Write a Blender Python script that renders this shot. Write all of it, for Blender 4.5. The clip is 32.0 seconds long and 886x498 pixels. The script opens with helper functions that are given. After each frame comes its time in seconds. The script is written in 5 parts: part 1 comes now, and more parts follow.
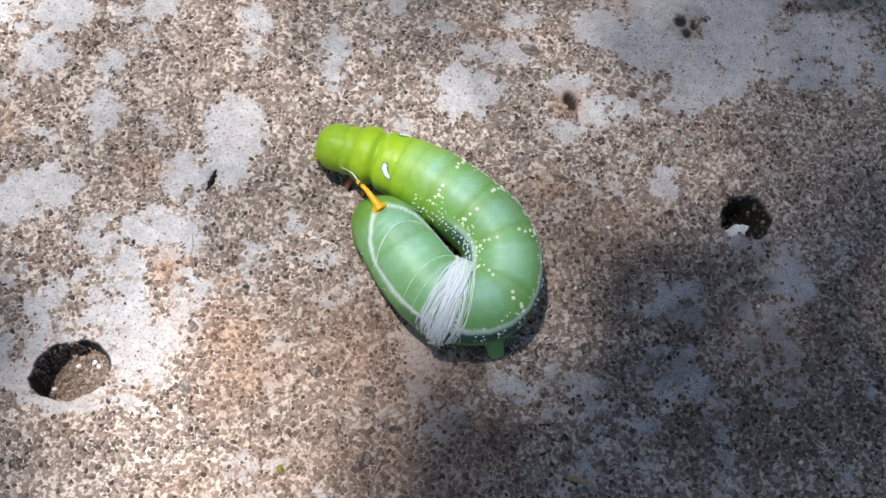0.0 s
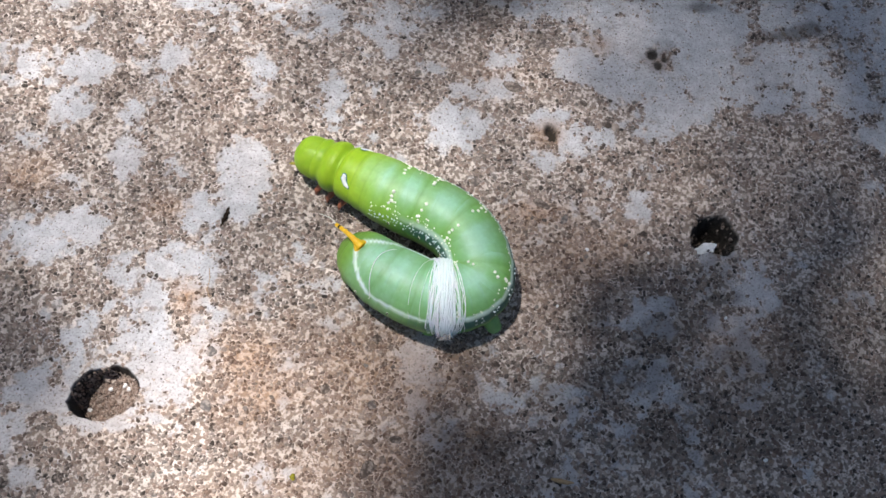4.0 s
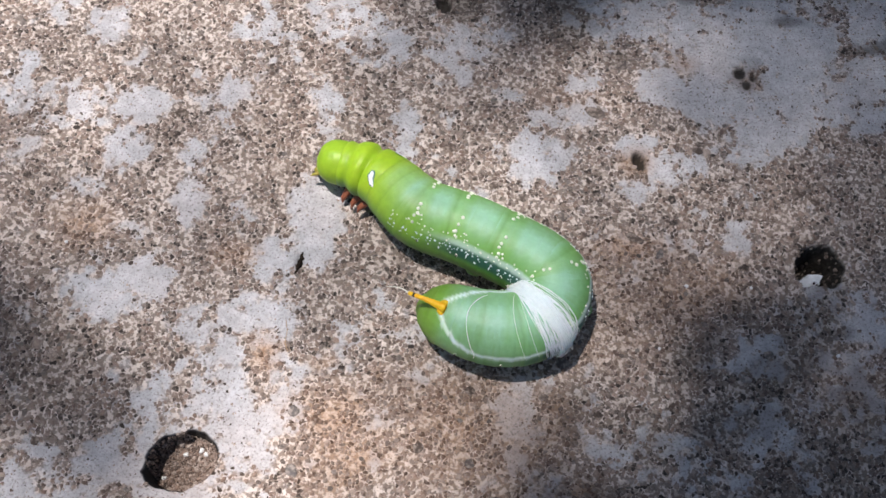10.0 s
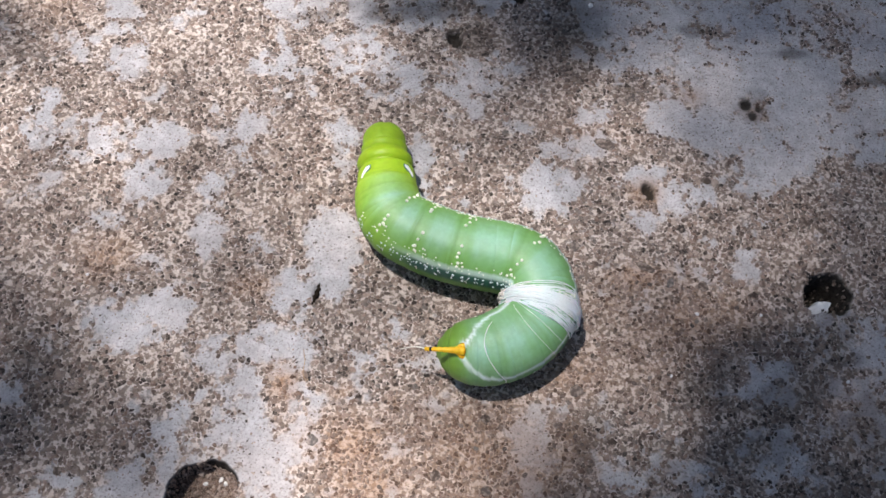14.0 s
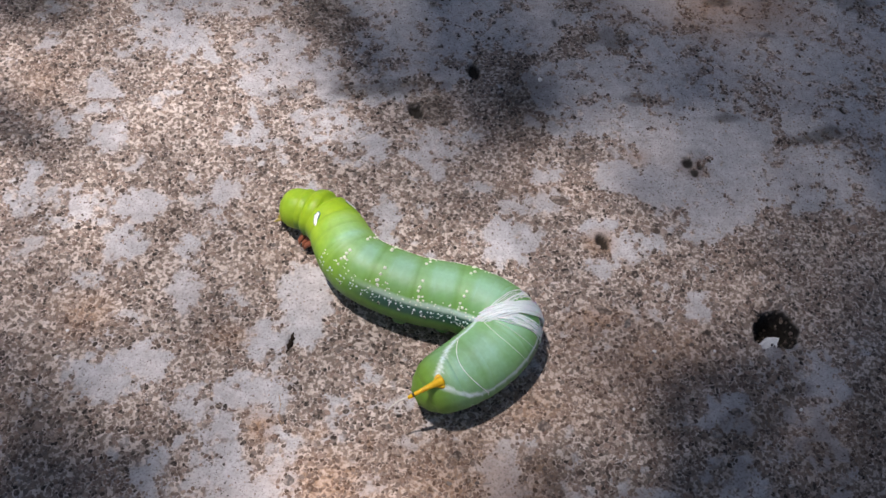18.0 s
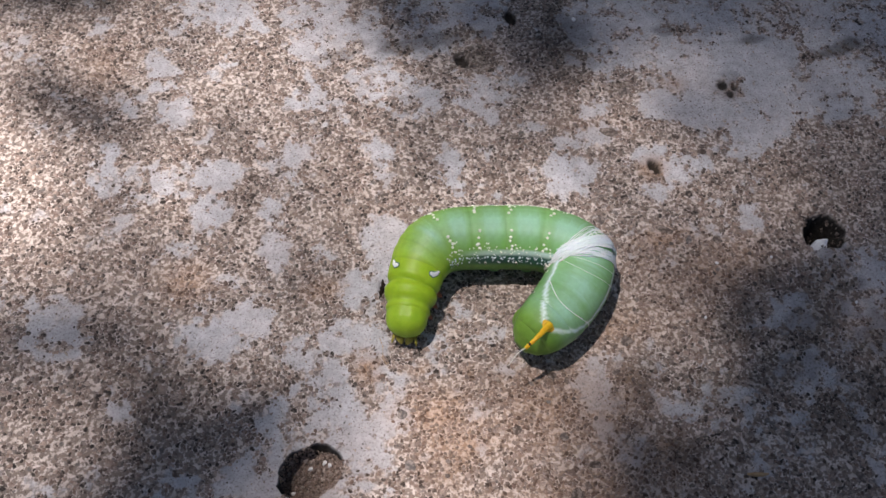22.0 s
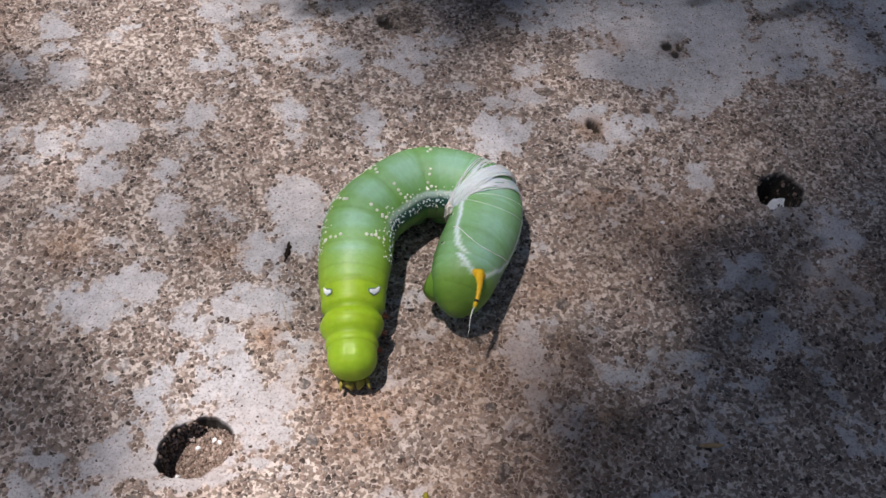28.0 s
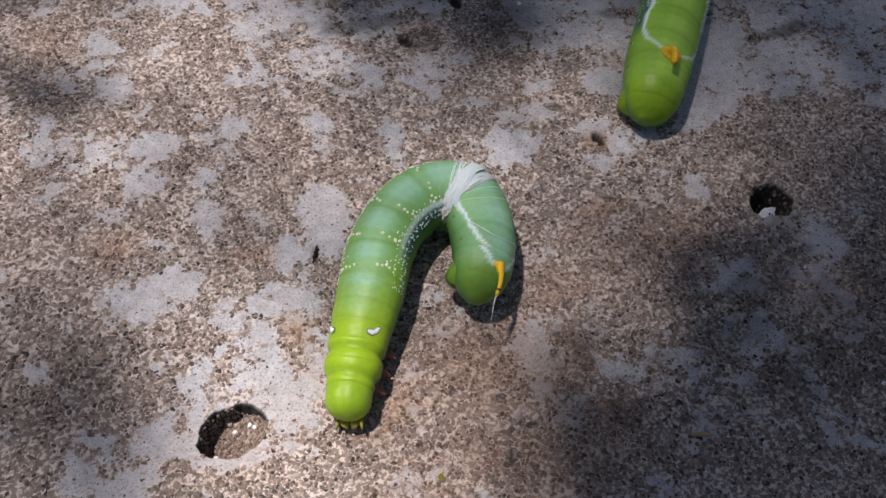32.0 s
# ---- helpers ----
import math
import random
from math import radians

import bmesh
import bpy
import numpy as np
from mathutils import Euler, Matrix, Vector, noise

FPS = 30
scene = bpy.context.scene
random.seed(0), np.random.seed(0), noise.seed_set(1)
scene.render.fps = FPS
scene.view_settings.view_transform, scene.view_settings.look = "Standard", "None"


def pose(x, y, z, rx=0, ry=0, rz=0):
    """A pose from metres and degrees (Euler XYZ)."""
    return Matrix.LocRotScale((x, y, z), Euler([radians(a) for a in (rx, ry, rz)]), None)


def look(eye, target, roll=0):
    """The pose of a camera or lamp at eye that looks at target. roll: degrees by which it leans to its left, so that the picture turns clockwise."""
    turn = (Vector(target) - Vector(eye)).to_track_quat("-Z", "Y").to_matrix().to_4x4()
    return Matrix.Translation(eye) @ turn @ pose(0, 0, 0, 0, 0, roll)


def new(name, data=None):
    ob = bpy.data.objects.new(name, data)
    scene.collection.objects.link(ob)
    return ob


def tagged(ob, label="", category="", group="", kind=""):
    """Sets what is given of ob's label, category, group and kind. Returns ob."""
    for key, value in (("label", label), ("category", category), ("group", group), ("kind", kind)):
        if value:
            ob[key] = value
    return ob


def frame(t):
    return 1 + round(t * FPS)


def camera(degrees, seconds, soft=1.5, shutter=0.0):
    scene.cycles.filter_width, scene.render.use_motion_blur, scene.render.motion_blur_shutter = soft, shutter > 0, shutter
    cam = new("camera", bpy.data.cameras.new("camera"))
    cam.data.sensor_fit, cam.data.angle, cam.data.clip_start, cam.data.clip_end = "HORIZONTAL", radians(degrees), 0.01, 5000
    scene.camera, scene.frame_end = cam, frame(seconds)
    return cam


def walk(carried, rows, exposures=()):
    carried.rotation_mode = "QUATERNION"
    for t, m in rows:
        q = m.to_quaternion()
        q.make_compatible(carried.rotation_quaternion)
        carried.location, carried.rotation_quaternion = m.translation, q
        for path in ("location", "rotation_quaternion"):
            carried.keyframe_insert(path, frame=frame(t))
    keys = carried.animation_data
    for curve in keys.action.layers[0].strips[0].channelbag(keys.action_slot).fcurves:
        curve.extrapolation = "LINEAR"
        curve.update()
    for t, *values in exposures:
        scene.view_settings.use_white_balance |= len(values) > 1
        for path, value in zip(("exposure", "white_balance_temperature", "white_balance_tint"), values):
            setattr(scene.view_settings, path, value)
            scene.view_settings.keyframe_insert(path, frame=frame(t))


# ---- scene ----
cam = camera(48.83, 32.0, soft=1.55)
PATH = [
    (0, -0.00603, -0.07653, 0.15070, 21.600, -5.314, -0.835),
    (0.5, -0.00465, -0.07870, 0.14962, 21.546, -5.347, -0.936),
    (1, -0.00599, -0.08062, 0.15563, 21.500, -5.318, -0.782),
    (1.5, -0.00653, -0.08002, 0.15976, 21.280, -4.927, -0.568),
    (2, -0.00431, -0.08048, 0.15840, 21.278, -4.614, -0.437),
    (2.5, -0.00587, -0.08058, 0.16240, 20.606, -4.482, -0.335),
    (3, -0.00276, -0.07891, 0.16456, 20.498, -3.720, -0.201),
    (3.5, -0.00219, -0.07838, 0.16783, 21.408, -3.851, -1.110),
    (5.5, -0.00540, -0.07723, 0.16817, 21.693, -3.150, -2.392),
    (6, -0.00599, -0.07796, 0.16640, 21.525, -3.551, -2.543),
    (6.5, -0.00763, -0.07517, 0.16619, 21.185, -3.669, -2.556),
    (7, -0.01549, -0.07326, 0.16089, 21.855, -3.820, -2.929),
    (7.5, -0.01520, -0.06895, 0.15777, 21.824, -3.516, -2.902),
    (8, -0.01488, -0.06769, 0.15364, 21.686, -3.756, -3.307),
    (8.5, -0.01696, -0.06585, 0.15329, 21.771, -3.687, -3.509),
    (9, -0.01902, -0.06587, 0.15421, 21.517, -3.631, -3.664),
    (9.5, -0.01977, -0.06725, 0.15540, 21.728, -3.589, -3.722),
    (10, -0.01852, -0.06617, 0.15848, 21.739, -3.475, -3.613),
    (10.5, -0.01997, -0.06694, 0.15893, 21.967, -3.687, -3.778),
    (11, -0.02126, -0.06740, 0.15806, 22.075, -3.481, -3.833),
    (11.5, -0.02133, -0.06599, 0.15634, 21.689, -3.294, -3.556),
    (12, -0.02060, -0.06353, 0.16228, 21.731, -3.274, -3.607),
    (12.5, -0.02036, -0.06297, 0.16226, 22.828, -3.358, -4.006),
    (13, -0.02171, -0.06365, 0.16197, 22.489, -3.276, -3.990),
    (13.5, -0.02062, -0.06569, 0.16121, 22.798, -3.210, -3.951),
    (15.5, -0.02268, -0.06722, 0.16218, 24.936, -4.029, -4.089),
    (16, -0.02267, -0.06544, 0.16361, 25.256, -4.387, -4.589),
    (16.5, -0.02434, -0.06894, 0.16786, 26.452, -4.505, -4.831),
    (17, -0.02045, -0.07286, 0.16317, 30.688, -4.567, -6.954),
    (17.5, -0.02304, -0.08256, 0.15680, 31.351, -5.092, -6.811),
    (18, -0.02348, -0.08525, 0.16215, 31.619, -4.366, -6.569),
    (18.5, -0.02158, -0.08511, 0.15711, 32.171, -4.238, -7.415),
    (19, -0.02579, -0.08771, 0.15091, 37.076, -4.065, -9.345),
    (19.5, -0.03723, -0.10137, 0.14844, 37.917, -4.399, -9.838),
    (20, -0.04370, -0.08946, 0.16245, 33.250, -3.917, -12.118),
    (20.5, -0.04393, -0.08660, 0.16867, 31.016, -3.081, -12.947),
    (21, -0.04441, -0.08508, 0.17105, 29.581, -2.968, -13.163),
    (21.5, -0.04182, -0.08538, 0.16986, 29.460, -2.854, -13.143),
    (22, -0.04588, -0.08940, 0.16977, 29.178, -3.106, -12.566),
    (22.5, -0.04409, -0.08820, 0.16815, 29.060, -3.192, -12.520),
    (23, -0.04192, -0.08618, 0.16793, 28.758, -2.981, -12.451),
    (23.5, -0.03939, -0.08512, 0.16344, 28.802, -3.186, -12.681),
    (24, -0.03653, -0.08472, 0.16627, 28.812, -3.152, -12.915),
    (24.5, -0.03877, -0.09061, 0.16254, 28.971, -3.317, -12.837),
    (25, -0.03867, -0.09505, 0.15699, 29.179, -3.749, -12.540),
    (25.5, -0.03490, -0.09812, 0.13984, 32.718, -3.860, -13.451),
    (26, -0.03511, -0.10102, 0.13076, 34.413, -3.784, -13.506),
    (26.5, -0.03884, -0.10225, 0.13117, 35.101, -3.857, -13.254),
    (28.5, -0.03346, -0.10177, 0.14283, 34.126, -3.108, -13.678),
    (29, -0.03380, -0.10745, 0.14064, 35.094, -2.780, -13.505),
    (29.5, -0.03272, -0.10683, 0.13733, 34.467, -3.117, -13.318),
    (30, -0.03182, -0.10565, 0.13878, 33.879, -3.210, -13.275),
    (30.5, -0.03262, -0.10497, 0.14223, 33.833, -3.247, -13.308),
    (31, -0.03402, -0.10524, 0.14447, 33.820, -3.186, -13.147),
    (31.5, -0.03424, -0.10473, 0.15079, 34.031, -3.032, -13.144),
    (32, -0.03694, -0.10914, 0.15430, 34.161, -2.920, -12.871),
]
EXPOSURES = [(0.0, 1.25, 6420, 5), (5.5, 1.25, 6420, 6), (7.0, 1.36, 6425, 6), (8.0, 1.11, 6430, 7), (9.0, 1.08, 6440, 8), (13.0, 1.12, 6470, 9), (17.0, 0.88, 6600, 12), (20.0, 0.88, 6700, 14), (23.0, 0.79, 6600, 12), (25.0, 0.75, 6640, 12), (26.0, 0.76, 6650, 12), (30.0, 0.56, 6580, 12), (32.0, 0.55, 6560, 12)]
walk(cam, [(t, pose(*row)) for t, *row in PATH], EXPOSURES)
SKY_STRENGTH, SUN_STRENGTH = 0.031, 4.2
# ---------------------------------------------------------------- light
SUN = Vector((-0.275, 0.18, 1.0)).normalized()
world = bpy.data.worlds.new("world")
scene.world = world
world.use_nodes = True
wn = world.node_tree.nodes
sky = wn.new("ShaderNodeTexSky")
sky.sky_type, sky.sun_disc = "NISHITA", False
sky.air_density, sky.dust_density, sky.ozone_density = 1.0, 1.6, 1.0
sky.sun_elevation = math.asin(SUN.z)
sky.sun_rotation = math.atan2(SUN.x, SUN.y)
world.node_tree.links.new(sky.outputs[0], wn["Background"].inputs[0])
wn["Background"].inputs[1].default_value = SKY_STRENGTH
sun_data = bpy.data.lights.new("sun", "SUN")
sun_data.energy, sun_data.angle, sun_data.color = SUN_STRENGTH, radians(0.55), (1.0, 0.925, 0.885)
sun = new("sun", sun_data)
sun.matrix_world = look(SUN * 3.0, (0, 0, 0))


# ---------------------------------------------------------------- materials
def material(name, base=(0.5, 0.5, 0.5), rough=0.6, spec=0.4):
    m = bpy.data.materials.new(name)
    m.use_nodes = True
    b = m.node_tree.nodes["Principled BSDF"]
    b.inputs["Base Color"].default_value = (*base, 1)
    b.inputs["Roughness"].default_value = rough
    b.inputs["Specular IOR Level"].default_value = spec
    return m, m.node_tree.nodes, m.node_tree.links, b


def coords(n):
    return n.new("ShaderNodeTexCoord").outputs["Object"]


def noise_tex(n, l, vec, scale, detail=4.0, rough=0.6):
    t = n.new("ShaderNodeTexNoise")
    t.inputs["Scale"].default_value, t.inputs["Detail"].default_value, t.inputs["Roughness"].default_value = scale, detail, rough
    l.new(vec, t.inputs["Vector"])
    return t.outputs["Fac"]


def ramp(n, l, fac, *stops):
    r = n.new("ShaderNodeValToRGB")
    e = r.color_ramp.elements
    while len(e) < len(stops):
        e.new(0.5)
    for el, (p, c) in zip(e, stops):
        el.position, el.color = p, (*c, 1)
    l.new(fac, r.inputs[0])
    return r.outputs[0]


def mix(n, l, fac, a, b, mode="MIX"):
    m = n.new("ShaderNodeMix")
    m.data_type, m.blend_type = "RGBA", mode
    for value, slot in ((fac, m.inputs[0]), (a, m.inputs[6]), (b, m.inputs[7])):
        if isinstance(value, (int, float)):
            slot.default_value = value
        elif isinstance(value, tuple):
            slot.default_value = (*value, 1)
        else:
            l.new(value, slot)
    return m.outputs[2]


def attribute(n, name):
    a = n.new("ShaderNodeAttribute")
    a.attribute_name = name
    return a


def bump(n, l, height, bsdf, strength, distance):
    b = n.new("ShaderNodeBump")
    b.inputs["Strength"].default_value, b.inputs["Distance"].default_value = strength, distance
    l.new(height, b.inputs["Height"])
    l.new(b.outputs[0], bsdf.inputs["Normal"])


def concrete_material():
    """Worn concrete: cream paste where the aggregate lies bare, grey laitance where the skin is left."""
    m, n, l, b = material("worn_concrete", rough=0.9, spec=0.25)
    vec = coords(n)
    wear, stain_shade = attribute(n, "wear").outputs["Fac"], attribute(n, "stain_shade").outputs["Fac"]
    fine = noise_tex(n, l, vec, 2100, 3, 0.7)
    mid = noise_tex(n, l, vec, 420, 4, 0.65)
    broad = noise_tex(n, l, vec, 28, 4, 0.6)
    sandy = ramp(n, l, mid, (0.30, (0.39, 0.325, 0.287)), (0.50, (0.56, 0.486, 0.442)), (0.70, (0.69, 0.62, 0.58)))
    tinge = n.new("ShaderNodeMath")
    tinge.operation = "MULTIPLY_ADD"
    tinge.inputs[1].default_value = 0.35
    l.new(broad, tinge.inputs[0]), l.new(attribute(n, "rust").outputs["Fac"], tinge.inputs[2])
    rust = ramp(n, l, tinge.outputs[0], (0.17, (0, 0, 0)), (0.9, (0.85, 0.85, 0.85)))
    tone = noise_tex(n, l, vec, 45, 3, 0.6)
    grey = ramp(n, l, mid, (0.28, (0.365, 0.363, 0.384)), (0.52, (0.459, 0.459, 0.487)), (0.72, (0.548, 0.548, 0.578)))
    pink = ramp(n, l, mid, (0.28, (0.370, 0.351, 0.359)), (0.52, (0.475, 0.452, 0.464)), (0.72, (0.570, 0.551, 0.565)))
    skin = mix(n, l, ramp(n, l, tone, (0.46, (0, 0, 0)), (0.68, (1, 1, 1))), grey, pink)
    blot = noise_tex(n, l, vec, 1150, 3, 0.6)
    sandy = mix(n, l, ramp(n, l, blot, (0.47, (0, 0, 0)), (0.53, (0.85, 0.85, 0.85))), sandy, (0.17, 0.132, 0.11))
    colour = mix(n, l, wear, skin, sandy)
    colour = mix(n, l, rust, colour, (0.41, 0.24, 0.138))
    flecks = noise_tex(n, l, vec, 2300, 2, 0.5)
    colour = mix(n, l, ramp(n, l, flecks, (0.57, (0, 0, 0)), (0.66, (0.6, 0.6, 0.6))), colour, (0.20, 0.175, 0.165))
    speck = ramp(n, l, fine, (0.28, (0.62, 0.60, 0.58)), (0.46, (1, 1, 1)), (0.70, (1.14, 1.13, 1.11)))
    colour = mix(n, l, 0.75, colour, speck, "MULTIPLY")
    # darkens for stains, for shade painted on the slab and for holes
    colour = mix(n, l, stain_shade, colour, (0.018, 0.016, 0.013))
    l.new(colour, b.inputs["Base Color"])
    both = n.new("ShaderNodeMath")
    both.operation = "ADD"
    l.new(fine, both.inputs[0]), l.new(mid, both.inputs[1])
    bump(n, l, both.outputs[0], b, 0.55, 0.0003)
    return m


def grain_material(name, *stops, rough=0.75, per_object=False):
    """Stone grains, each with a tone of its own."""
    m, n, l, b = material(name, rough=rough, spec=0.35)
    src = n.new("ShaderNodeObjectInfo").outputs["Random"] if per_object else n.new("ShaderNodeNewGeometry").outputs["Random Per Island"]
    colour = ramp(n, l, src, *stops)
    colour = mix(n, l, attribute(n, "rust").outputs["Fac"], colour, (0.20, 0.105, 0.058))
    vec = coords(n)
    mott = noise_tex(n, l, vec, 1900, 4, 0.7)
    colour = mix(n, l, 0.7, colour, ramp(n, l, mott, (0.3, (0.5, 0.48, 0.46)), (0.7, (1.5, 1.45, 1.4))), "MULTIPLY")
    dust = noise_tex(n, l, vec, 1100, 4, 0.7)
    colour = mix(n, l, ramp(n, l, dust, (0.48, (0, 0, 0)), (0.68, (0.7, 0.7, 0.7))), colour, (0.43, 0.36, 0.315))
    # stains and painted shade carry on over the grains
    colour = mix(n, l, attribute(n, "stain_shade").outputs["Fac"], colour, (0.018, 0.016, 0.013))
    l.new(colour, b.inputs["Base Color"])
    bump(n, l, mott, b, 0.4, 0.0002)
    return m


def skin_material():
    """Caterpillar skin: its colours, painted sheen and crease shade lie in the attribute read here; fine folds and
    pores in the bump.
    """
    m, n, l, b = material("caterpillar_skin", rough=0.47, spec=0.42)
    vec = coords(n)
    mott = noise_tex(n, l, vec, 900, 3, 0.6)
    broad = noise_tex(n, l, vec, 190, 3, 0.5)
    colour = mix(n, l, 0.5, attribute(n, "skin_colour").outputs["Color"], ramp(n, l, mott, (0.3, (0.80, 0.84, 0.72)), (0.7, (1.12, 1.1, 1.1))), "MULTIPLY")
    colour = mix(n, l, 0.6, colour, ramp(n, l, broad, (0.34, (0.84, 0.88, 0.66)), (0.66, (1.12, 1.10, 1.30))), "MULTIPLY")
    l.new(colour, b.inputs["Base Color"])
    b.inputs["Subsurface Weight"].default_value = 0.22
    b.inputs["Subsurface Radius"].default_value = (0.5, 1.0, 0.25)
    b.inputs["Subsurface Scale"].default_value = 0.0012
    wave = n.new("ShaderNodeTexWave")
    wave.inputs["Scale"].default_value, wave.inputs["Distortion"].default_value = 330, 2.5
    wave.inputs["Detail"].default_value = 2
    l.new(vec, wave.inputs["Vector"])
    total = n.new("ShaderNodeMath")
    total.operation = "MULTIPLY_ADD"
    total.inputs[1].default_value = 0.25
    l.new(wave.outputs["Fac"], total.inputs[0]), l.new(mott, total.inputs[2])
    bump(n, l, total.outputs[0], b, 0.18, 0.0003)
    return m


def plain(name, dark, light, scale, rough=0.5, spec=0.4, sss=0.0):
    m, n, l, b = material(name, rough=rough, spec=spec)
    t = noise_tex(n, l, coords(n), scale, 4, 0.6)
    l.new(ramp(n, l, t, (0.32, dark), (0.68, light)), b.inputs["Base Color"])
    if sss:
        b.inputs["Subsurface Weight"].default_value = sss
        b.inputs["Subsurface Scale"].default_value = 0.0008
    bump(n, l, t, b, 0.25, 0.0002)
    return m


CONCRETE = concrete_material()
GRAINS = grain_material("aggregate_grains", (0.0, (0.032, 0.027, 0.025)), (0.22, (0.086, 0.066, 0.058)), (0.46, (0.195, 0.140, 0.118)), (0.62, (0.158, 0.144, 0.140)), (0.82, (0.28, 0.206, 0.172)), (1.0, (0.40, 0.34, 0.305)), rough=0.9)
PICKED = grain_material("aggregate_stones", (0.0, (0.032, 0.027, 0.025)), (0.22, (0.086, 0.066, 0.058)), (0.46, (0.195, 0.140, 0.118)), (0.62, (0.158, 0.144, 0.140)), (0.82, (0.28, 0.206, 0.172)), (1.0, (0.40, 0.34, 0.305)), rough=0.9, per_object=True)
STONE = grain_material("embedded_stone", (0.0, (0.075, 0.055, 0.045)), (0.5, (0.11, 0.085, 0.072)), (1.0, (0.14, 0.13, 0.13)), per_object=True)
RUBBLE = grain_material("hole_rubble", (0.0, (0.08, 0.062, 0.055)), (0.4, (0.19, 0.145, 0.125)), (0.75, (0.27, 0.20, 0.165)), (1.0, (0.42, 0.37, 0.34)), rough=0.45)
SKIN = skin_material()
WHITE_DOT = plain("white_dot", (0.84, 0.88, 0.72), (0.97, 0.98, 0.90), 2500, 0.5)
BLUE_DOT = plain("pale_blue_dot", (0.55, 0.70, 0.74), (0.85, 0.92, 0.94), 2500, 0.5)
EYE_WHITE = plain("eyespot_white", (0.80, 0.86, 0.87), (0.97, 0.98, 0.98), 1500, 0.45)
EYE_BLUE = plain("eyespot_blue", (0.06, 0.17, 0.15), (0.15, 0.30, 0.27), 1500, 0.45)
HORN = plain("horn_orange", (0.72, 0.39, 0.008), (0.90, 0.58, 0.02), 1200, 0.4, sss=0.15)
HORN_RING = plain("horn_black", (0.01, 0.008, 0.005), (0.03, 0.02, 0.01), 1200, 0.4)
THREAD = plain("thread_white", (0.55, 0.55, 0.48), (0.75, 0.75, 0.70), 900, 0.45)
SILK = plain("silk", (0.90, 0.91, 0.92), (0.98, 0.985, 0.99), 1400, 0.5, 0.5, 0.3)
SILK_OLD = plain("silk_soiled", (0.45, 0.38, 0.33), (0.80, 0.77, 0.73), 900, 0.7)
LEG = plain("leg_russet", (0.19, 0.055, 0.028), (0.36, 0.13, 0.07), 900, 0.4)
JAW = plain("jaw_dark", (0.05, 0.05, 0.012), (0.12, 0.11, 0.02), 900, 0.4)
MOUTH = plain("mouth_olive", (0.20, 0.20, 0.02), (0.42, 0.34, 0.06), 900, 0.45)
PLUG = plain("white_pebble", (0.72, 0.72, 0.72), (0.95, 0.95, 0.95), 900, 0.6)
TWIG = plain("dry_straw", (0.32, 0.20, 0.10), (0.55, 0.38, 0.22), 1200, 0.7)
HUSK = plain("dark_husk", (0.008, 0.006, 0.005), (0.03, 0.021, 0.015), 1500, 0.85, 0.1)
JELLY = plain("jelly", (0.24, 0.24, 0.07), (0.36, 0.35, 0.13), 500, 0.12, 0.5, 0.3)
PULP = plain("leaf_pulp", (0.15, 0.14, 0.012), (0.33, 0.29, 0.03), 600, 0.2, 0.5)
LEAF = plain("tree_leaf", (0.03, 0.07, 0.015), (0.07, 0.14, 0.03), 60, 0.45)
BARK = plain("bark", (0.07, 0.05, 0.035), (0.16, 0.12, 0.085), 90, 0.9)


# ---------------------------------------------------------------- mesh helpers
def part(name, verts, faces, mat, parent=None, label="", smooth=True):
    me = bpy.data.meshes.new(name)
    me.from_pydata([tuple(v) for v in verts], [], [tuple(f) for f in faces])
    me.materials.append(mat)
    if smooth:
        me.polygons.foreach_set("use_smooth", [True] * len(me.polygons))
    me.update()
    ob = new(name, me)
    ob.parent = parent
    return tagged(ob, label=label)


def loft(rings, cap=True):
    """Faces between equal closed rings of points, with fans over both ends."""
    rings = [np.asarray(r, float) for r in rings]
    k = len(rings[0])
    verts = np.concatenate(rings)
    faces = [(a * k + i, a * k + (i + 1) % k, (a + 1) * k + (i + 1) % k, (a + 1) * k + i) for a in range(len(rings) - 1) for i in range(k)]
    if cap:
        verts = np.concatenate([verts, [rings[0].mean(0)], [rings[-1].mean(0)]])
        last, end = (len(rings) - 1) * k, len(rings) * k
        faces += [(end, (i + 1) % k, i) for i in range(k)] + [(end + 1, last + i, last + (i + 1) % k) for i in range(k)]
    return verts, faces


def tube(points, radii, sides=8):
    pts = np.asarray(points, float)
    tang = np.gradient(pts, axis=0)
    rings, side = [], None
    for p, t, r in zip(pts, tang, radii):
        t = t / (np.linalg.norm(t) + 1e-12)
        ref = side if side is not None else (np.array((0, 0, 1.0)) if abs(t[2]) < 0.9 else np.array((1.0, 0, 0)))
        side = np.cross(t, np.cross(ref, t))
        side /= np.linalg.norm(side) + 1e-12
        other = np.cross(t, side)
        a = np.linspace(0, 2 * np.pi, sides, endpoint=False)
        rings.append(p + r * (np.cos(a)[:, None] * side + np.sin(a)[:, None] * other))
    return loft(rings)


def dome(centre, normal, along, a, b, h, k=8, rings=3):
    """A low dome with half axes a and b, standing h proud."""
    n = np.asarray(normal, float) / np.linalg.norm(normal)
    u = np.asarray(along, float) - n * np.dot(along, n)
    u /= np.linalg.norm(u)
    v = np.cross(n, u)
    ang = np.linspace(0, 2 * np.pi, k, endpoint=False)
    out = []
    for j in range(rings):
        f = j / rings
        rr, hh = math.cos(f * math.pi / 2), math.sin(f * math.pi / 2)
        out.append(np.asarray(centre) + n * (hh * h - 0.25 * h) + rr * (a * np.cos(ang)[:, None] * u + b * np.sin(ang)[:, None] * v))
    return loft(out)


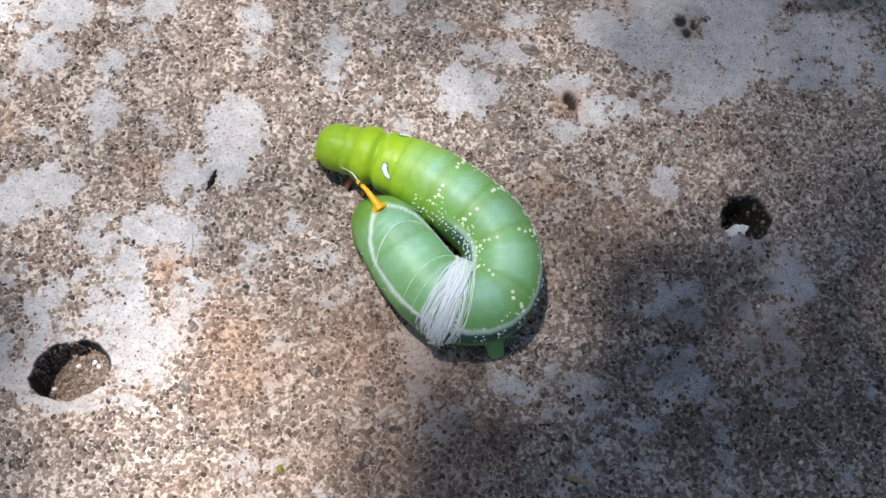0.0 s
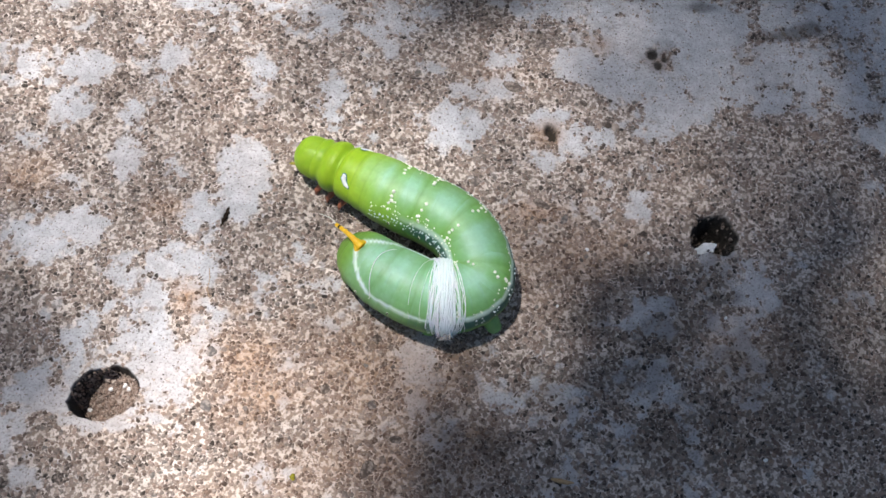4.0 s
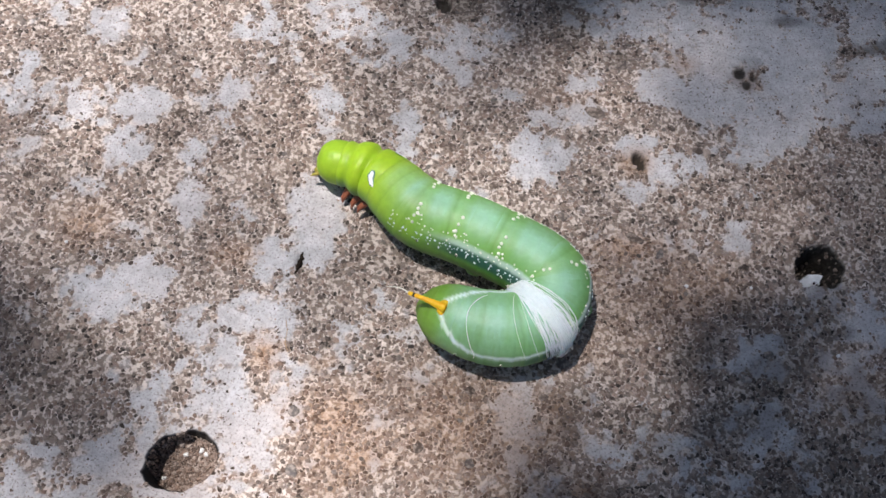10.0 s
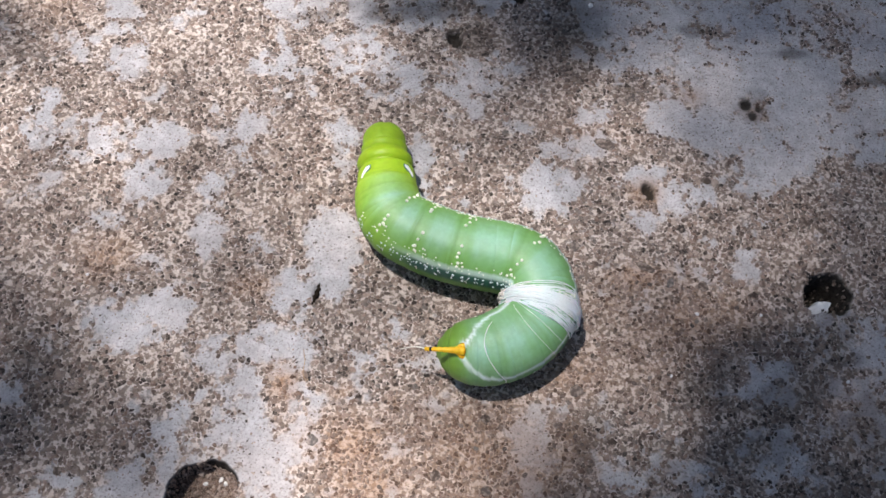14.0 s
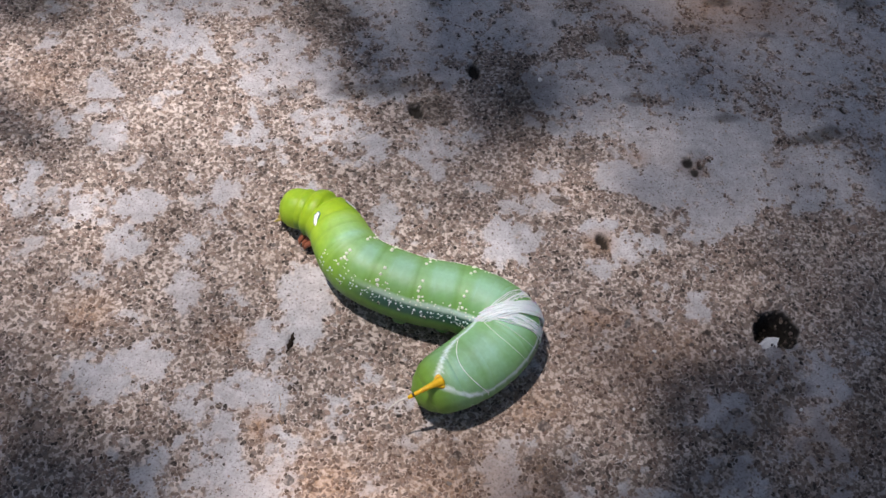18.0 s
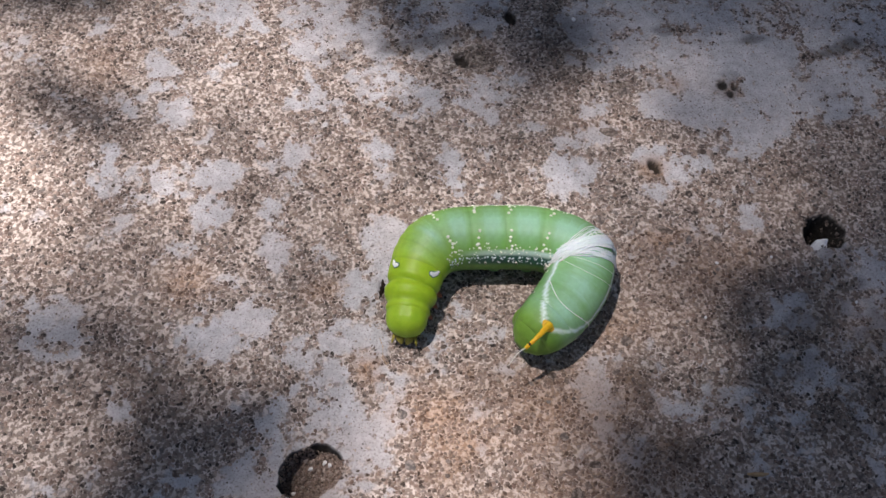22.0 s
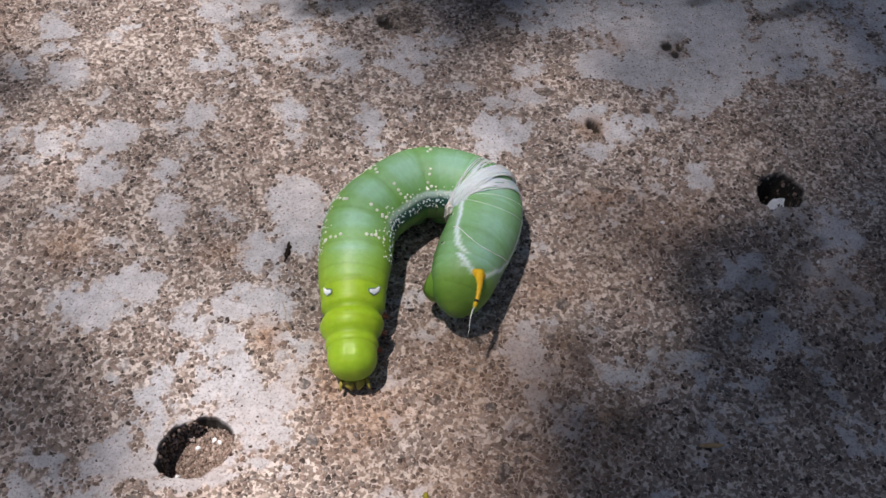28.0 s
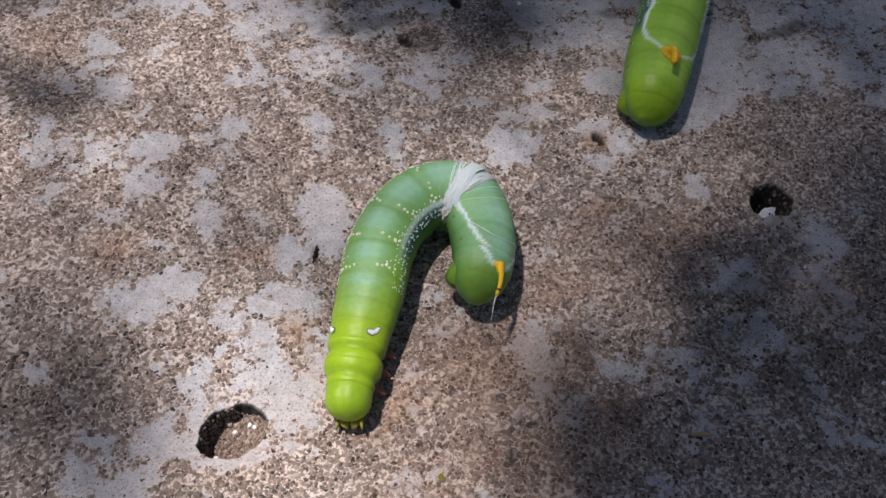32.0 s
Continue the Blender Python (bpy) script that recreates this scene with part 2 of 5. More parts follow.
def joined(pieces):
    verts, faces, base = [], [], 0
    for v, f in pieces:
        verts.extend(np.asarray(v))
        faces.extend(tuple(i + base for i in face) for face in f)
        base += len(v)
    return verts, faces


def lattice_noise(x, y, size, seed):
    """Smooth noise from 0 to 1 with cells of that size."""
    x, y = np.asarray(x) / size + 1000.5, np.asarray(y) / size + 1000.5
    i, j = np.floor(x).astype(np.int64), np.floor(y).astype(np.int64)
    u, v = x - i, y - j
    u, v = u * u * (3 - 2 * u), v * v * (3 - 2 * v)

    def h(a, b):
        q = (a * 374761393 + b * 668265263 + seed * 1274126177) & 0x7FFFFFFF
        q = ((q ^ (q >> 13)) * 1274126177) & 0x7FFFFFFF
        return ((q ^ (q >> 16)) & 0xFFFF) / 65535.0

    return (h(i, j) * (1 - u) + h(i + 1, j) * u) * (1 - v) + (h(i, j + 1) * (1 - u) + h(i + 1, j + 1) * u) * v


def fbm(x, y, size, seed, octaves=4):
    total, weight = 0.0, 0.0
    for o in range(octaves):
        total, weight = total + lattice_noise(x, y, size / 2**o, seed + 17 * o) * 0.55**o, weight + 0.55**o
    return total / weight


# ---------------------------------------------------------------- ground
MM = 0.001
# holes: x, y, half widths, turn, depth, in millimetres and degrees
HOLES = (
    (-48.8, -38.0, 6.1, 4.7, 12, 5.2),
    (62.3, -9.4, 4.7, 4.4, 20, 9.0),
    (32.4, 12.4, 1.4, 2.3, 15, 1.8),
    (12.4, 58.3, 1.5, 2.6, 5, 1.9),
    (-1.5, 47.8, 1.7, 2.5, 20, 1.8),
    (54.6, 30.4, 1.1, 1.2, 0, 0.8),
    (57.2, 29.4, 1.0, 1.1, 0, 0.7),
    (55.6, 27.6, 1.0, 1.0, 0, 0.7),
    (-30.1, -5.1, 0.7, 2.2, -10, 0.7),
)
# smooth patches of laitance left on the slab: x, y, half widths
PATCHES = (
    (-59, 28, 5.5, 3.5), (-61, 19, 4, 3.5), (-42, 30, 3.5, 3), (-43, 24, 3, 2), (-49, 6, 3, 5), (-48, 15, 2.5, 2.5), (-24.4, 27.2, 2, 2.5), (-27, 4, 5, 6.5),
    (-33, -3, 4, 4), (-29, -2, 6.5, 3.5), (-10, 20, 2.5, 6), (14, 14, 5, 5.5), (20, 22, 6.5, 2.5), (10, 11, 2, 2.5), (9, 27, 2, 1.5), (24, 30, 3, 2),
)
PATCHES += (
    (40, 27, 5.5, 4.5), (49, 25, 9, 6), (64, 25, 12.5, 7), (76, 23, 7, 7.5), (57, 17, 8, 4), (52, 13, 4, 2.5), (50, 37, 7, 7.5), (65, 38, 13.5, 6.5),
    (33, 16, 4, 2), (32, 7, 5.5, 2), (39, 11, 5, 3), 
)
# dusty skin with many grains showing through
DUSTY_PATCHES = (
    (-61, -9, 9, 4.5), (-56, -7, 4.5, 3), (-45, -15, 5.5, 3.5), (-39, -14, 5.5, 3.5), (-43, -24, 4, 7.5), (-34, -16, 4, 4), (-33, -25, 4.5, 4.5), (-42, -31, 8.5, 3.5),
    (-55, -28, 4.5, 2), (-52, -24, 1.5, 2), (-39, -35, 5.5, 5.5), (-58, -37, 8.5, 4.5), (-70, -39, 7, 5), (-47, -42, 9, 2), (-35, -7, 3, 3), (-54, -33, 5, 4),
    (4, -34, 2.5, 5), (7, -31, 3, 4), (-68, -43, 7, 3.5), (-91, -2, 6, 7),
)
# grimy remains, hardly paler than the bare aggregate
GRIMY_PATCHES = (
    (49, 0, 4, 5), (59, -19, 6, 4), (64, -22, 9, 8), (48, -27, 4.5, 3.5), (64, -36, 4, 8.5), (28, -36, 3, 3.5), (5, -39, 3, 4), (9, -47, 3.5, 3.5), (21, -42, 3, 2.5), (36, -45, 5, 3),
    (29, -55, 4, 2), (57, -32, 4, 2.5), (-20, -53, 3, 2), (46, -38, 6, 5),
)
# thin remains of the skin, worn through in many places
THIN_PATCHES = (
    (-80, 32, 3, 7), (-77, 21, 3, 3), (-73, 28, 5, 5), (-65, 45, 4.5, 5), (-67, 57, 3.5, 6.5), (-78, 73, 3.5, 3), (-57, 77, 6.5, 8.5), (-48, 68, 5.5, 6),
    (-37, 88, 19, 11.5), (-31, 63, 8.5, 10.5), (-12, 59, 13, 8.5), (0, 66, 13.5, 12.5), (-22, 45, 5.5, 5), (-15, 39, 7, 7), (-37, 44, 3.5, 3.5), (-33, 43, 6, 3),
)
THIN_PATCHES += (
    (0, 37, 5.5, 6), (5, 39, 6.5, 5), (-5, 87, 14, 11.5), (23, 79, 15.5, 17), (36, 52, 13.5, 8.5), (70, 81, 33.5, 18), (62, 55, 28, 15.5), (61, 34, 18, 11),
    (92, 47, 20.5, 27), (104, 74, 23, 21.5), (40, 42, 7, 8), (31, 43, 4.5, 5), (100, 20, 9, 12), (-60, 98, 26, 12), (20, 104, 60, 12),
)
# dark weathered stains and darkening painted for shade: x, y, half widths, strength
STAINS_AND_SHADE = (
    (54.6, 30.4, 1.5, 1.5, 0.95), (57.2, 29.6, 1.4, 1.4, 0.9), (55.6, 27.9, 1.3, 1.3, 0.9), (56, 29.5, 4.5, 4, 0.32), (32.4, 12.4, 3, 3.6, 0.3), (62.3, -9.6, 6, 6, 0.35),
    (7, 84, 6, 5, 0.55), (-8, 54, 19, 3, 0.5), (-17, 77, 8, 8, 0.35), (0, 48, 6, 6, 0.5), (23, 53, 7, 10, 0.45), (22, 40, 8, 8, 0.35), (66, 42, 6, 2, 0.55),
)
# the last two lie under leaf shade and deepen it in the colour
STAINS_AND_SHADE += (
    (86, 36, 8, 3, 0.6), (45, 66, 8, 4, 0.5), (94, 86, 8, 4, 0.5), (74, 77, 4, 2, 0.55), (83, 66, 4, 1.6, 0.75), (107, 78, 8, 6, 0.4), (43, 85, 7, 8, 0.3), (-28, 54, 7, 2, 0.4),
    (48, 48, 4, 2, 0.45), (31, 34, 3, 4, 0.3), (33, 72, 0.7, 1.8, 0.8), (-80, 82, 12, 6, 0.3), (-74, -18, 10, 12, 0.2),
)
# dirt on the right, also painting that side's shade into the ground colour
STAINS_AND_SHADE += (
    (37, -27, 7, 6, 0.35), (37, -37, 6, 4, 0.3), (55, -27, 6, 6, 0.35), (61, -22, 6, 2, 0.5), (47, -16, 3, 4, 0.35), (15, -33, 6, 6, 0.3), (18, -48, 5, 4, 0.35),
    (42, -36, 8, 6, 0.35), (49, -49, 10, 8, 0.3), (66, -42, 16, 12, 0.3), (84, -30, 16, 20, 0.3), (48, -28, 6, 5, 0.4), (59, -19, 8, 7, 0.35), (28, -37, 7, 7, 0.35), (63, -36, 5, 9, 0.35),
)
# rusty zones: x, y, half widths, strength
RUST = (
    (-42, -3, 6, 4, 0.55), (-67, 4, 9, 7, 0.5), (-36, -21, 3.5, 5.5, 0.55), (-24, -32, 12, 8, 0.5), (-20, -39, 14, 9, 0.5), (-26, -23, 4, 2, 0.4), (29, -5, 8, 4, 0.6),
    (76, 76, 34, 14, 0.55), (42, 87, 6, 10, 0.55), (-33, 76, 2, 2, 0.5), (-79, 60, 8, 12, 0.3), (44, 33, 4, 3, 0.5), (32.4, 12.4, 4.4, 5.0, 0.9), (34, -14, 20, 12, 0.45),
)
RUST += (
    (-18, -35, 10, 7, 0.4), (-4, -35, 7, 9, 0.5), (-8, -51, 20, 13, 0.55), (12, -32, 4, 6, 0.5), (-17, -26, 3, 6, 0.4), (15, -46, 4, 2, 0.6), (62, -30, 14, 10, 0.35), (56, 29, 4, 4, 0.4),
    (-4, -37, 25, 17, 0.55), (2, -52, 26, 14, 0.5), (12, -22, 14, 9, 0.4), (-30, -58, 14, 9, 0.35), (24, 26, 14, 8, 0.2), (-46, -40, 30, 16, 0.15),
)


def blobs(x, y, table, seed, ragged):
    """How many millimetres a place lies within the nearest of the blobs of a table: over 0 inside."""
    warp_x = (fbm(x, y, 0.005, seed, 3) - 0.5) * ragged
    warp_y = (fbm(x, y, 0.005, seed + 5, 3) - 0.5) * ragged
    best = np.full(np.shape(x), -9.0)
    for cx, cy, a, b, *_ in table:
        best = np.maximum(best, (1 - np.hypot((x + warp_x - cx * MM) / (a * MM), (y + warp_y - cy * MM) / (b * MM))) * math.sqrt(a * b))
    return best


def wear_at(x, y):
    """1 where the aggregate lies bare, 0 on the smooth skin."""
    inside = np.full(np.shape(x), -9.0)
    for table, ragged, swell, most in ((PATCHES, 0.0035, 0.6, 2.3), (DUSTY_PATCHES, 0.0045, 0.5, 1.6), (THIN_PATCHES, 0.006, 0.25, 1.2), (GRIMY_PATCHES, 0.006, 0.2, 0.65)):
        inside = np.maximum(inside, np.minimum(blobs(x, y, table, 31, ragged) + swell, most))
    patchy = 9.0 * (fbm(x, y, 0.007, 77, 4) - 0.72)
    fine = fbm(x, y, 0.0014, 9, 3) - 0.5
    lace = fbm(x, y, 0.0042, 19, 3) - 0.5
    return np.clip(0.84 - 0.56 * np.maximum(inside, patchy) - 3.0 * fine - 2.6 * lace, 0, 1)


def hole_depth(x, y):
    depth = np.zeros(np.shape(x))
    rough, fret = fbm(x, y, 0.0030, 12, 3) - 0.5, fbm(x, y, 0.0010, 14, 2) - 0.5
    for cx, cy, a, b, turn, d in HOLES:
        c, s = math.cos(radians(turn)), math.sin(radians(turn))
        u, v = (x - cx * MM) * c + (y - cy * MM) * s, (y - cy * MM) * c - (x - cx * MM) * s
        q = 1 - np.hypot(u / (a * MM), v / (b * MM)) + 0.26 * rough + 0.06 * fret
        if d > 6:
            q = q + 0.22 * rough
        fall = 1 - 0.5 * np.clip((u - 0.25 * v) / (a * MM), -1, 1) if 3 < d < 8 else 1.0
        depth = np.maximum(depth, fall * np.clip(q / ((0.7 if d < 6 else 3.0) / min(a, b) + 0.03), 0, 1) ** (0.85 if d < 6 else 0.9) * d * MM)
    return depth


def height_at(x, y):
    bare = wear_at(x, y)
    h = -0.00006 * bare + (fbm(x, y, 0.0016, 3, 2) - 0.5) * 0.00010 * (0.35 + bare) + (fbm(x, y, 0.03, 8, 3) - 0.5) * 0.0006
    return h - hole_depth(x, y)


def axis_steps(lo, hi, step, far):
    """Even steps between lo and hi, and growing ones out to far on both sides."""
    out, s, inner = [], step, np.arange(lo, hi, step)
    d = 0.0
    while d < far:
        s *= 1.45
        d += s
        out.append(d)
    out = np.array(out)
    return np.concatenate([lo - out[::-1], inner, inner[-1] + out])


def halved(steps, centres, reach):
    """The steps with others between them, three to each, within reach of the centres, in millimetres."""
    for _ in range(2):
        between = (steps[:-1] + steps[1:]) / 2
        near = np.min([np.abs(between - c * MM) for c in centres], 0) < reach * MM
        steps = np.sort(np.concatenate([steps, between[near]]))
    return steps


def rust_at(x, y):
    rust = np.zeros(np.shape(x))
    ragged = 1.1 * (fbm(0.8 * x + 0.6 * y, 0.8 * y - 0.6 * x, 0.011, 43, 5) - 0.5)
    for cx, cy, sa, sb, strength in RUST:
        q = 1 - np.hypot((x - cx * MM) / (sa * MM), (y - cy * MM) / (sb * MM)) + ragged
        rust = np.maximum(rust, strength * np.clip(q * 0.8, 0, 1))
    return rust


def stain_shade_at(x, y):
    """How dark the stains and the painted shade are at a place, 0 to 1."""
    stain_shade = np.zeros(np.shape(x))
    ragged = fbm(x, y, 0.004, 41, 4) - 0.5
    for cx, cy, sa, sb, strength in STAINS_AND_SHADE:
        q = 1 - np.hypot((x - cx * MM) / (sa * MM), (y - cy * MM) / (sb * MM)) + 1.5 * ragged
        stain_shade = np.maximum(stain_shade, strength * np.clip(q * 1.9, 0, 1))
    return stain_shade


def build_ground():
    xs, ys = axis_steps(-0.112, 0.135, 0.00042, 60), axis_steps(-0.080, 0.112, 0.00042, 60)
    # finer steps over the two large holes
    xs = halved(xs, (HOLES[0][0], HOLES[1][0]), 7.8)
    ys = halved(ys, (HOLES[0][1], HOLES[1][1]), 6.5)
    gx, gy = np.meshgrid(xs, ys)
    near = (np.abs(gx) < 0.3) & (np.abs(gy) < 0.3)
    gz = np.where(near, height_at(gx, gy), 0.0)
    w, h = len(xs), len(ys)
    me = bpy.data.meshes.new("ground")
    me.vertices.add(w * h)
    me.vertices.foreach_set("co", np.stack([gx, gy, gz], -1).ravel())
    j, i = np.meshgrid(np.arange(h - 1), np.arange(w - 1), indexing="ij")
    a = (j * w + i).ravel()
    quads = np.stack([a, a + 1, a + w + 1, a + w], -1).ravel()
    me.loops.add(len(quads))
    me.polygons.add(len(a))
    me.loops.foreach_set("vertex_index", quads)
    me.polygons.foreach_set("loop_start", np.arange(len(a)) * 4)
    me.polygons.foreach_set("use_smooth", np.ones(len(a), bool))
    me.update(calc_edges=True)
    me.attributes.new("wear", "FLOAT", "POINT").data.foreach_set("value", wear_at(gx, gy).ravel())
    stain_shade = stain_shade_at(gx, gy)
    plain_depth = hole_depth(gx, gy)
    # hole walls and floors are blackened here in place of their own shade
    stain_shade = np.maximum(stain_shade, 0.95 * np.clip(plain_depth / 0.0010, 0, 1))
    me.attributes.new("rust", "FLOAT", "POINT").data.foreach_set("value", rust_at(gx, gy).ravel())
    me.attributes.new("stain_shade", "FLOAT", "POINT").data.foreach_set("value", stain_shade.ravel())
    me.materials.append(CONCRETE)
    return tagged(new("ground", me), "worn grey-brown concrete slab with bare aggregate and pits", "concrete ground", kind="structure")


def packed_outlines(x, y, w, cols, k, rng):
    """Outlines of grains that press against their neighbours on a jittered lattice: radii along k directions each."""
    n = len(x)
    rows = n // cols
    gx, gy, gw = (np.pad(v.reshape(rows, cols), 2, constant_values=c) for v, c in ((x, 9.0), (y, 9.0), (w, 0.0)))
    ang = np.linspace(0, 2 * np.pi, k, endpoint=False)[None] + rng.uniform(0, 6.28, (n, 1)) + rng.uniform(-0.22, 0.22, (n, k))
    ex, ey = np.cos(ang), np.sin(ang)
    rad = np.full((n, k), 0.0013)
    for dj in range(5):
        for di in range(5):
            if (dj, di) == (2, 2):
                continue
            dx = gx[dj : dj + rows, di : di + cols].ravel() - x
            dy = gy[dj : dj + rows, di : di + cols].ravel() - y
            dw = w - gw[dj : dj + rows, di : di + cols].ravel()
            toward = dx[:, None] * ex + dy[:, None] * ey
            reach = ((dx * dx + dy * dy + dw) * 0.5)[:, None] / np.maximum(toward, 1e-7)
            rad = np.where(toward > 1e-6, np.minimum(rad, reach), rad)
    return ang, np.maximum(rad, 0.00002)


def grains(name, x, y, z, ang, rad, seed, mat, parent, proud, label):
    """Irregular flat-topped grains set into the paste, joined in one mesh."""
    rng = np.random.default_rng(seed)
    n, k = rad.shape
    px, py = rad * np.cos(ang), rad * np.sin(ang)
    top = rng.uniform(0.3, 1.0, (n, 1)) * proud
    low = np.stack([x[:, None] + px, y[:, None] + py, z[:, None] + 0 * px - 0.00030], -1)
    tilt = rng.normal(0, 0.03, (n, 2))
    high = np.stack([x[:, None] + px * 0.97, y[:, None] + py * 0.97, z[:, None] + top + px * tilt[:, :1] + py * tilt[:, 1:]], -1)
    verts = np.concatenate([low, high], 1).reshape(-1, 3)
    base = (np.arange(n) * 2 * k)[:, None]
    i = np.arange(k)
    sides = np.stack([i, (i + 1) % k, k + (i + 1) % k, k + i], -1)
    quads = (base[:, :, None] + sides[None]).reshape(-1)
    tops = (base + np.arange(k, 2 * k)[None]).reshape(-1)
    me = bpy.data.meshes.new(name)
    me.vertices.add(len(verts))
    me.vertices.foreach_set("co", verts.ravel())
    loops = np.concatenate([quads, tops])
    me.loops.add(len(loops))
    me.loops.foreach_set("vertex_index", loops)
    me.polygons.add(n * k + n)
    me.polygons.foreach_set("loop_start", np.concatenate([np.arange(n * k) * 4, n * k * 4 + np.arange(n) * k]))
    me.update(calc_edges=True)
    me.attributes.new("rust", "FLOAT", "POINT").data.foreach_set("value", np.repeat(rust_at(x, y), 2 * k))
    me.attributes.new("stain_shade", "FLOAT", "POINT").data.foreach_set("value", np.repeat(stain_shade_at(x, y), 2 * k))
    me.materials.append(mat)
    ob = new(name, me)
    ob.parent = parent
    return tagged(ob, label, kind="stuff")


def loose_outlines(r, rng, k=7):
    """Radii of single irregular grains of size r."""
    n = len(r)
    ang = np.linspace(0, 2 * np.pi, k, endpoint=False)[None] + rng.uniform(0, 6.28, (n, 1)) + rng.uniform(-0.3, 0.3, (n, k))
    long_way = rng.uniform(0, 3.14, (n, 1))
    return ang, r[:, None] * rng.uniform(0.6, 1.2, (n, k)) * (1 - rng.uniform(0, 0.45, (n, 1)) * np.sin(ang - long_way) ** 2)


def build_aggregate(ground):
    rng = np.random.default_rng(5)
    step = 0.00064
    gx, gy = np.meshgrid(np.arange(-0.105, 0.13, step), np.arange(-0.076, 0.106, step))
    cols = gx.shape[1]
    x = (gx + rng.uniform(-0.52, 0.52, gx.shape) * step).ravel()
    y = (gy + rng.uniform(-0.52, 0.52, gx.shape) * step).ravel()
    absent = rng.uniform(0, 1, x.shape) < 0.20
    weight = rng.uniform(-1, 1, x.shape) ** 3 * 1.9e-7
    ang, rad = packed_outlines(np.where(absent, x + 9.0, x), np.where(absent, y, y), weight, cols, 9, rng)
    bare = wear_at(x, y)
    crowd = np.clip(0.60 + 5.0 * (fbm(x, y, 0.0021, 88, 2) - 0.5), 0.18, 0.95)
    keep = (rng.uniform(0, 1, x.shape) < 0.11 + crowd * np.clip(2.0 * bare - 0.35, 0, 1)) & (hole_depth(x, y) < 0.00005) & ~absent
    x, y, bare, ang, rad = x[keep], y[keep], bare[keep], ang[keep], rad[keep]
    paste = 0.00006 * np.clip(fbm(x, y, 0.007, 61, 3) * 1.9 - 0.55, 0, 1) * rng.uniform(0.4, 1.4, len(x))
    rad = np.maximum(rad - paste[:, None], 0.00006) * rng.uniform(0.66, 1.28, rad.shape) * (1.08 - 0.42 * rng.uniform(0, 1, (len(x), 1)) * np.sin(ang - rng.uniform(0, 3.14, (len(x), 1))) ** 2) * (0.42 + 0.58 * np.clip(1.6 * bare, 0, 1))[:, None]
    rad = np.minimum(rad, 0.00080)
    r = rad.mean(1)
    z = height_at(x, y)
    # the largest grains round the caterpillar are stones of their own
    large = (r > 0.00046) & (np.abs(x - 0.005) < 0.055) & (np.abs(y) < 0.045)
    chosen = np.flatnonzero(large)[:: max(1, int(large.sum() // 290))][:290]
    shapes = []
    for n in range(8):
        me = bpy.data.meshes.new("aggregate_stone")
        v, f = stone_mesh(1.0, 0.78, 0.11, 300 + n)
        me.from_pydata([tuple(p) for p in v], [], f)
        me.materials.append(PICKED)
        shapes.append(me)
    for n, i in enumerate(chosen):
        ob = new("aggregate_stone", shapes[n % 8])
        ob.parent = ground
        ob.matrix_basis = pose(x[i], y[i], z[i], 0, 0, float(rng.uniform(0, 360))) @ Matrix.Diagonal((r[i] * 1.05,) * 3 + (1,))
    rest = np.ones(len(x), bool)
    rest[chosen] = False
    grains("aggregate", x[rest], y[rest], z[rest], ang[rest], rad[rest], 6, GRAINS, ground, 0.00005, "brown and grey aggregate grains bared in concrete")
    # coarser grains here and there, most of them where the slab is worn deepest
    x, y = rng.uniform(-0.104, 0.128, 9000), rng.uniform(-0.075, 0.104, 9000)
    coarse = fbm(x, y, 0.022, 53, 3) + 0.16 * np.clip((x - 0.02) / 0.03, 0, 1) * np.clip((0.03 - y) / 0.02, 0, 1)
    keep = (wear_at(x, y) > 0.7) & (rng.uniform(0, 1, x.shape) < np.clip(2.4 * coarse - 0.95, 0.06, 0.8)) & (hole_depth(x, y) < 0.00005)
    x, y = x[keep], y[keep]
    grains("coarse_aggregate", x, y, height_at(x, y), *loose_outlines(np.clip(rng.lognormal(-0.62, 0.28, len(x)), 0.3, 1.0) * MM, rng, 9), 8, GRAINS, ground, 0.00008, "coarse brown and grey grains bared in concrete")
    x, y = rng.uniform(-0.104, 0.128, 26000), rng.uniform(-0.075, 0.104, 26000)
    bare = wear_at(x, y)
    keep = (rng.uniform(0, 1, x.shape) < 0.25 + 0.75 * bare) & (hole_depth(x, y) < 0.00005)
    x, y = x[keep], y[keep]
    return grains("small_aggregate", x, y, height_at(x, y), *loose_outlines(rng.uniform(0.07, 0.21, len(x)) * MM, rng), 7, GRAINS, ground, 0.00005, "small brown aggregate grains bared in concrete")


def build_fines(ground):
    rng = np.random.default_rng(15)
    n = 9000
    x, y = rng.uniform(-0.1, 0.125, n), rng.uniform(-0.072, 0.1, n)
    keep = hole_depth(x, y) < 0.00005
    x, y = x[keep], y[keep]
    return grains("fine_grains", x, y, height_at(x, y), *loose_outlines(rng.uniform(0.04, 0.15, len(x)) * MM, rng), 16, GRAINS, ground, 0.00006, "fine dark sand grains in concrete")


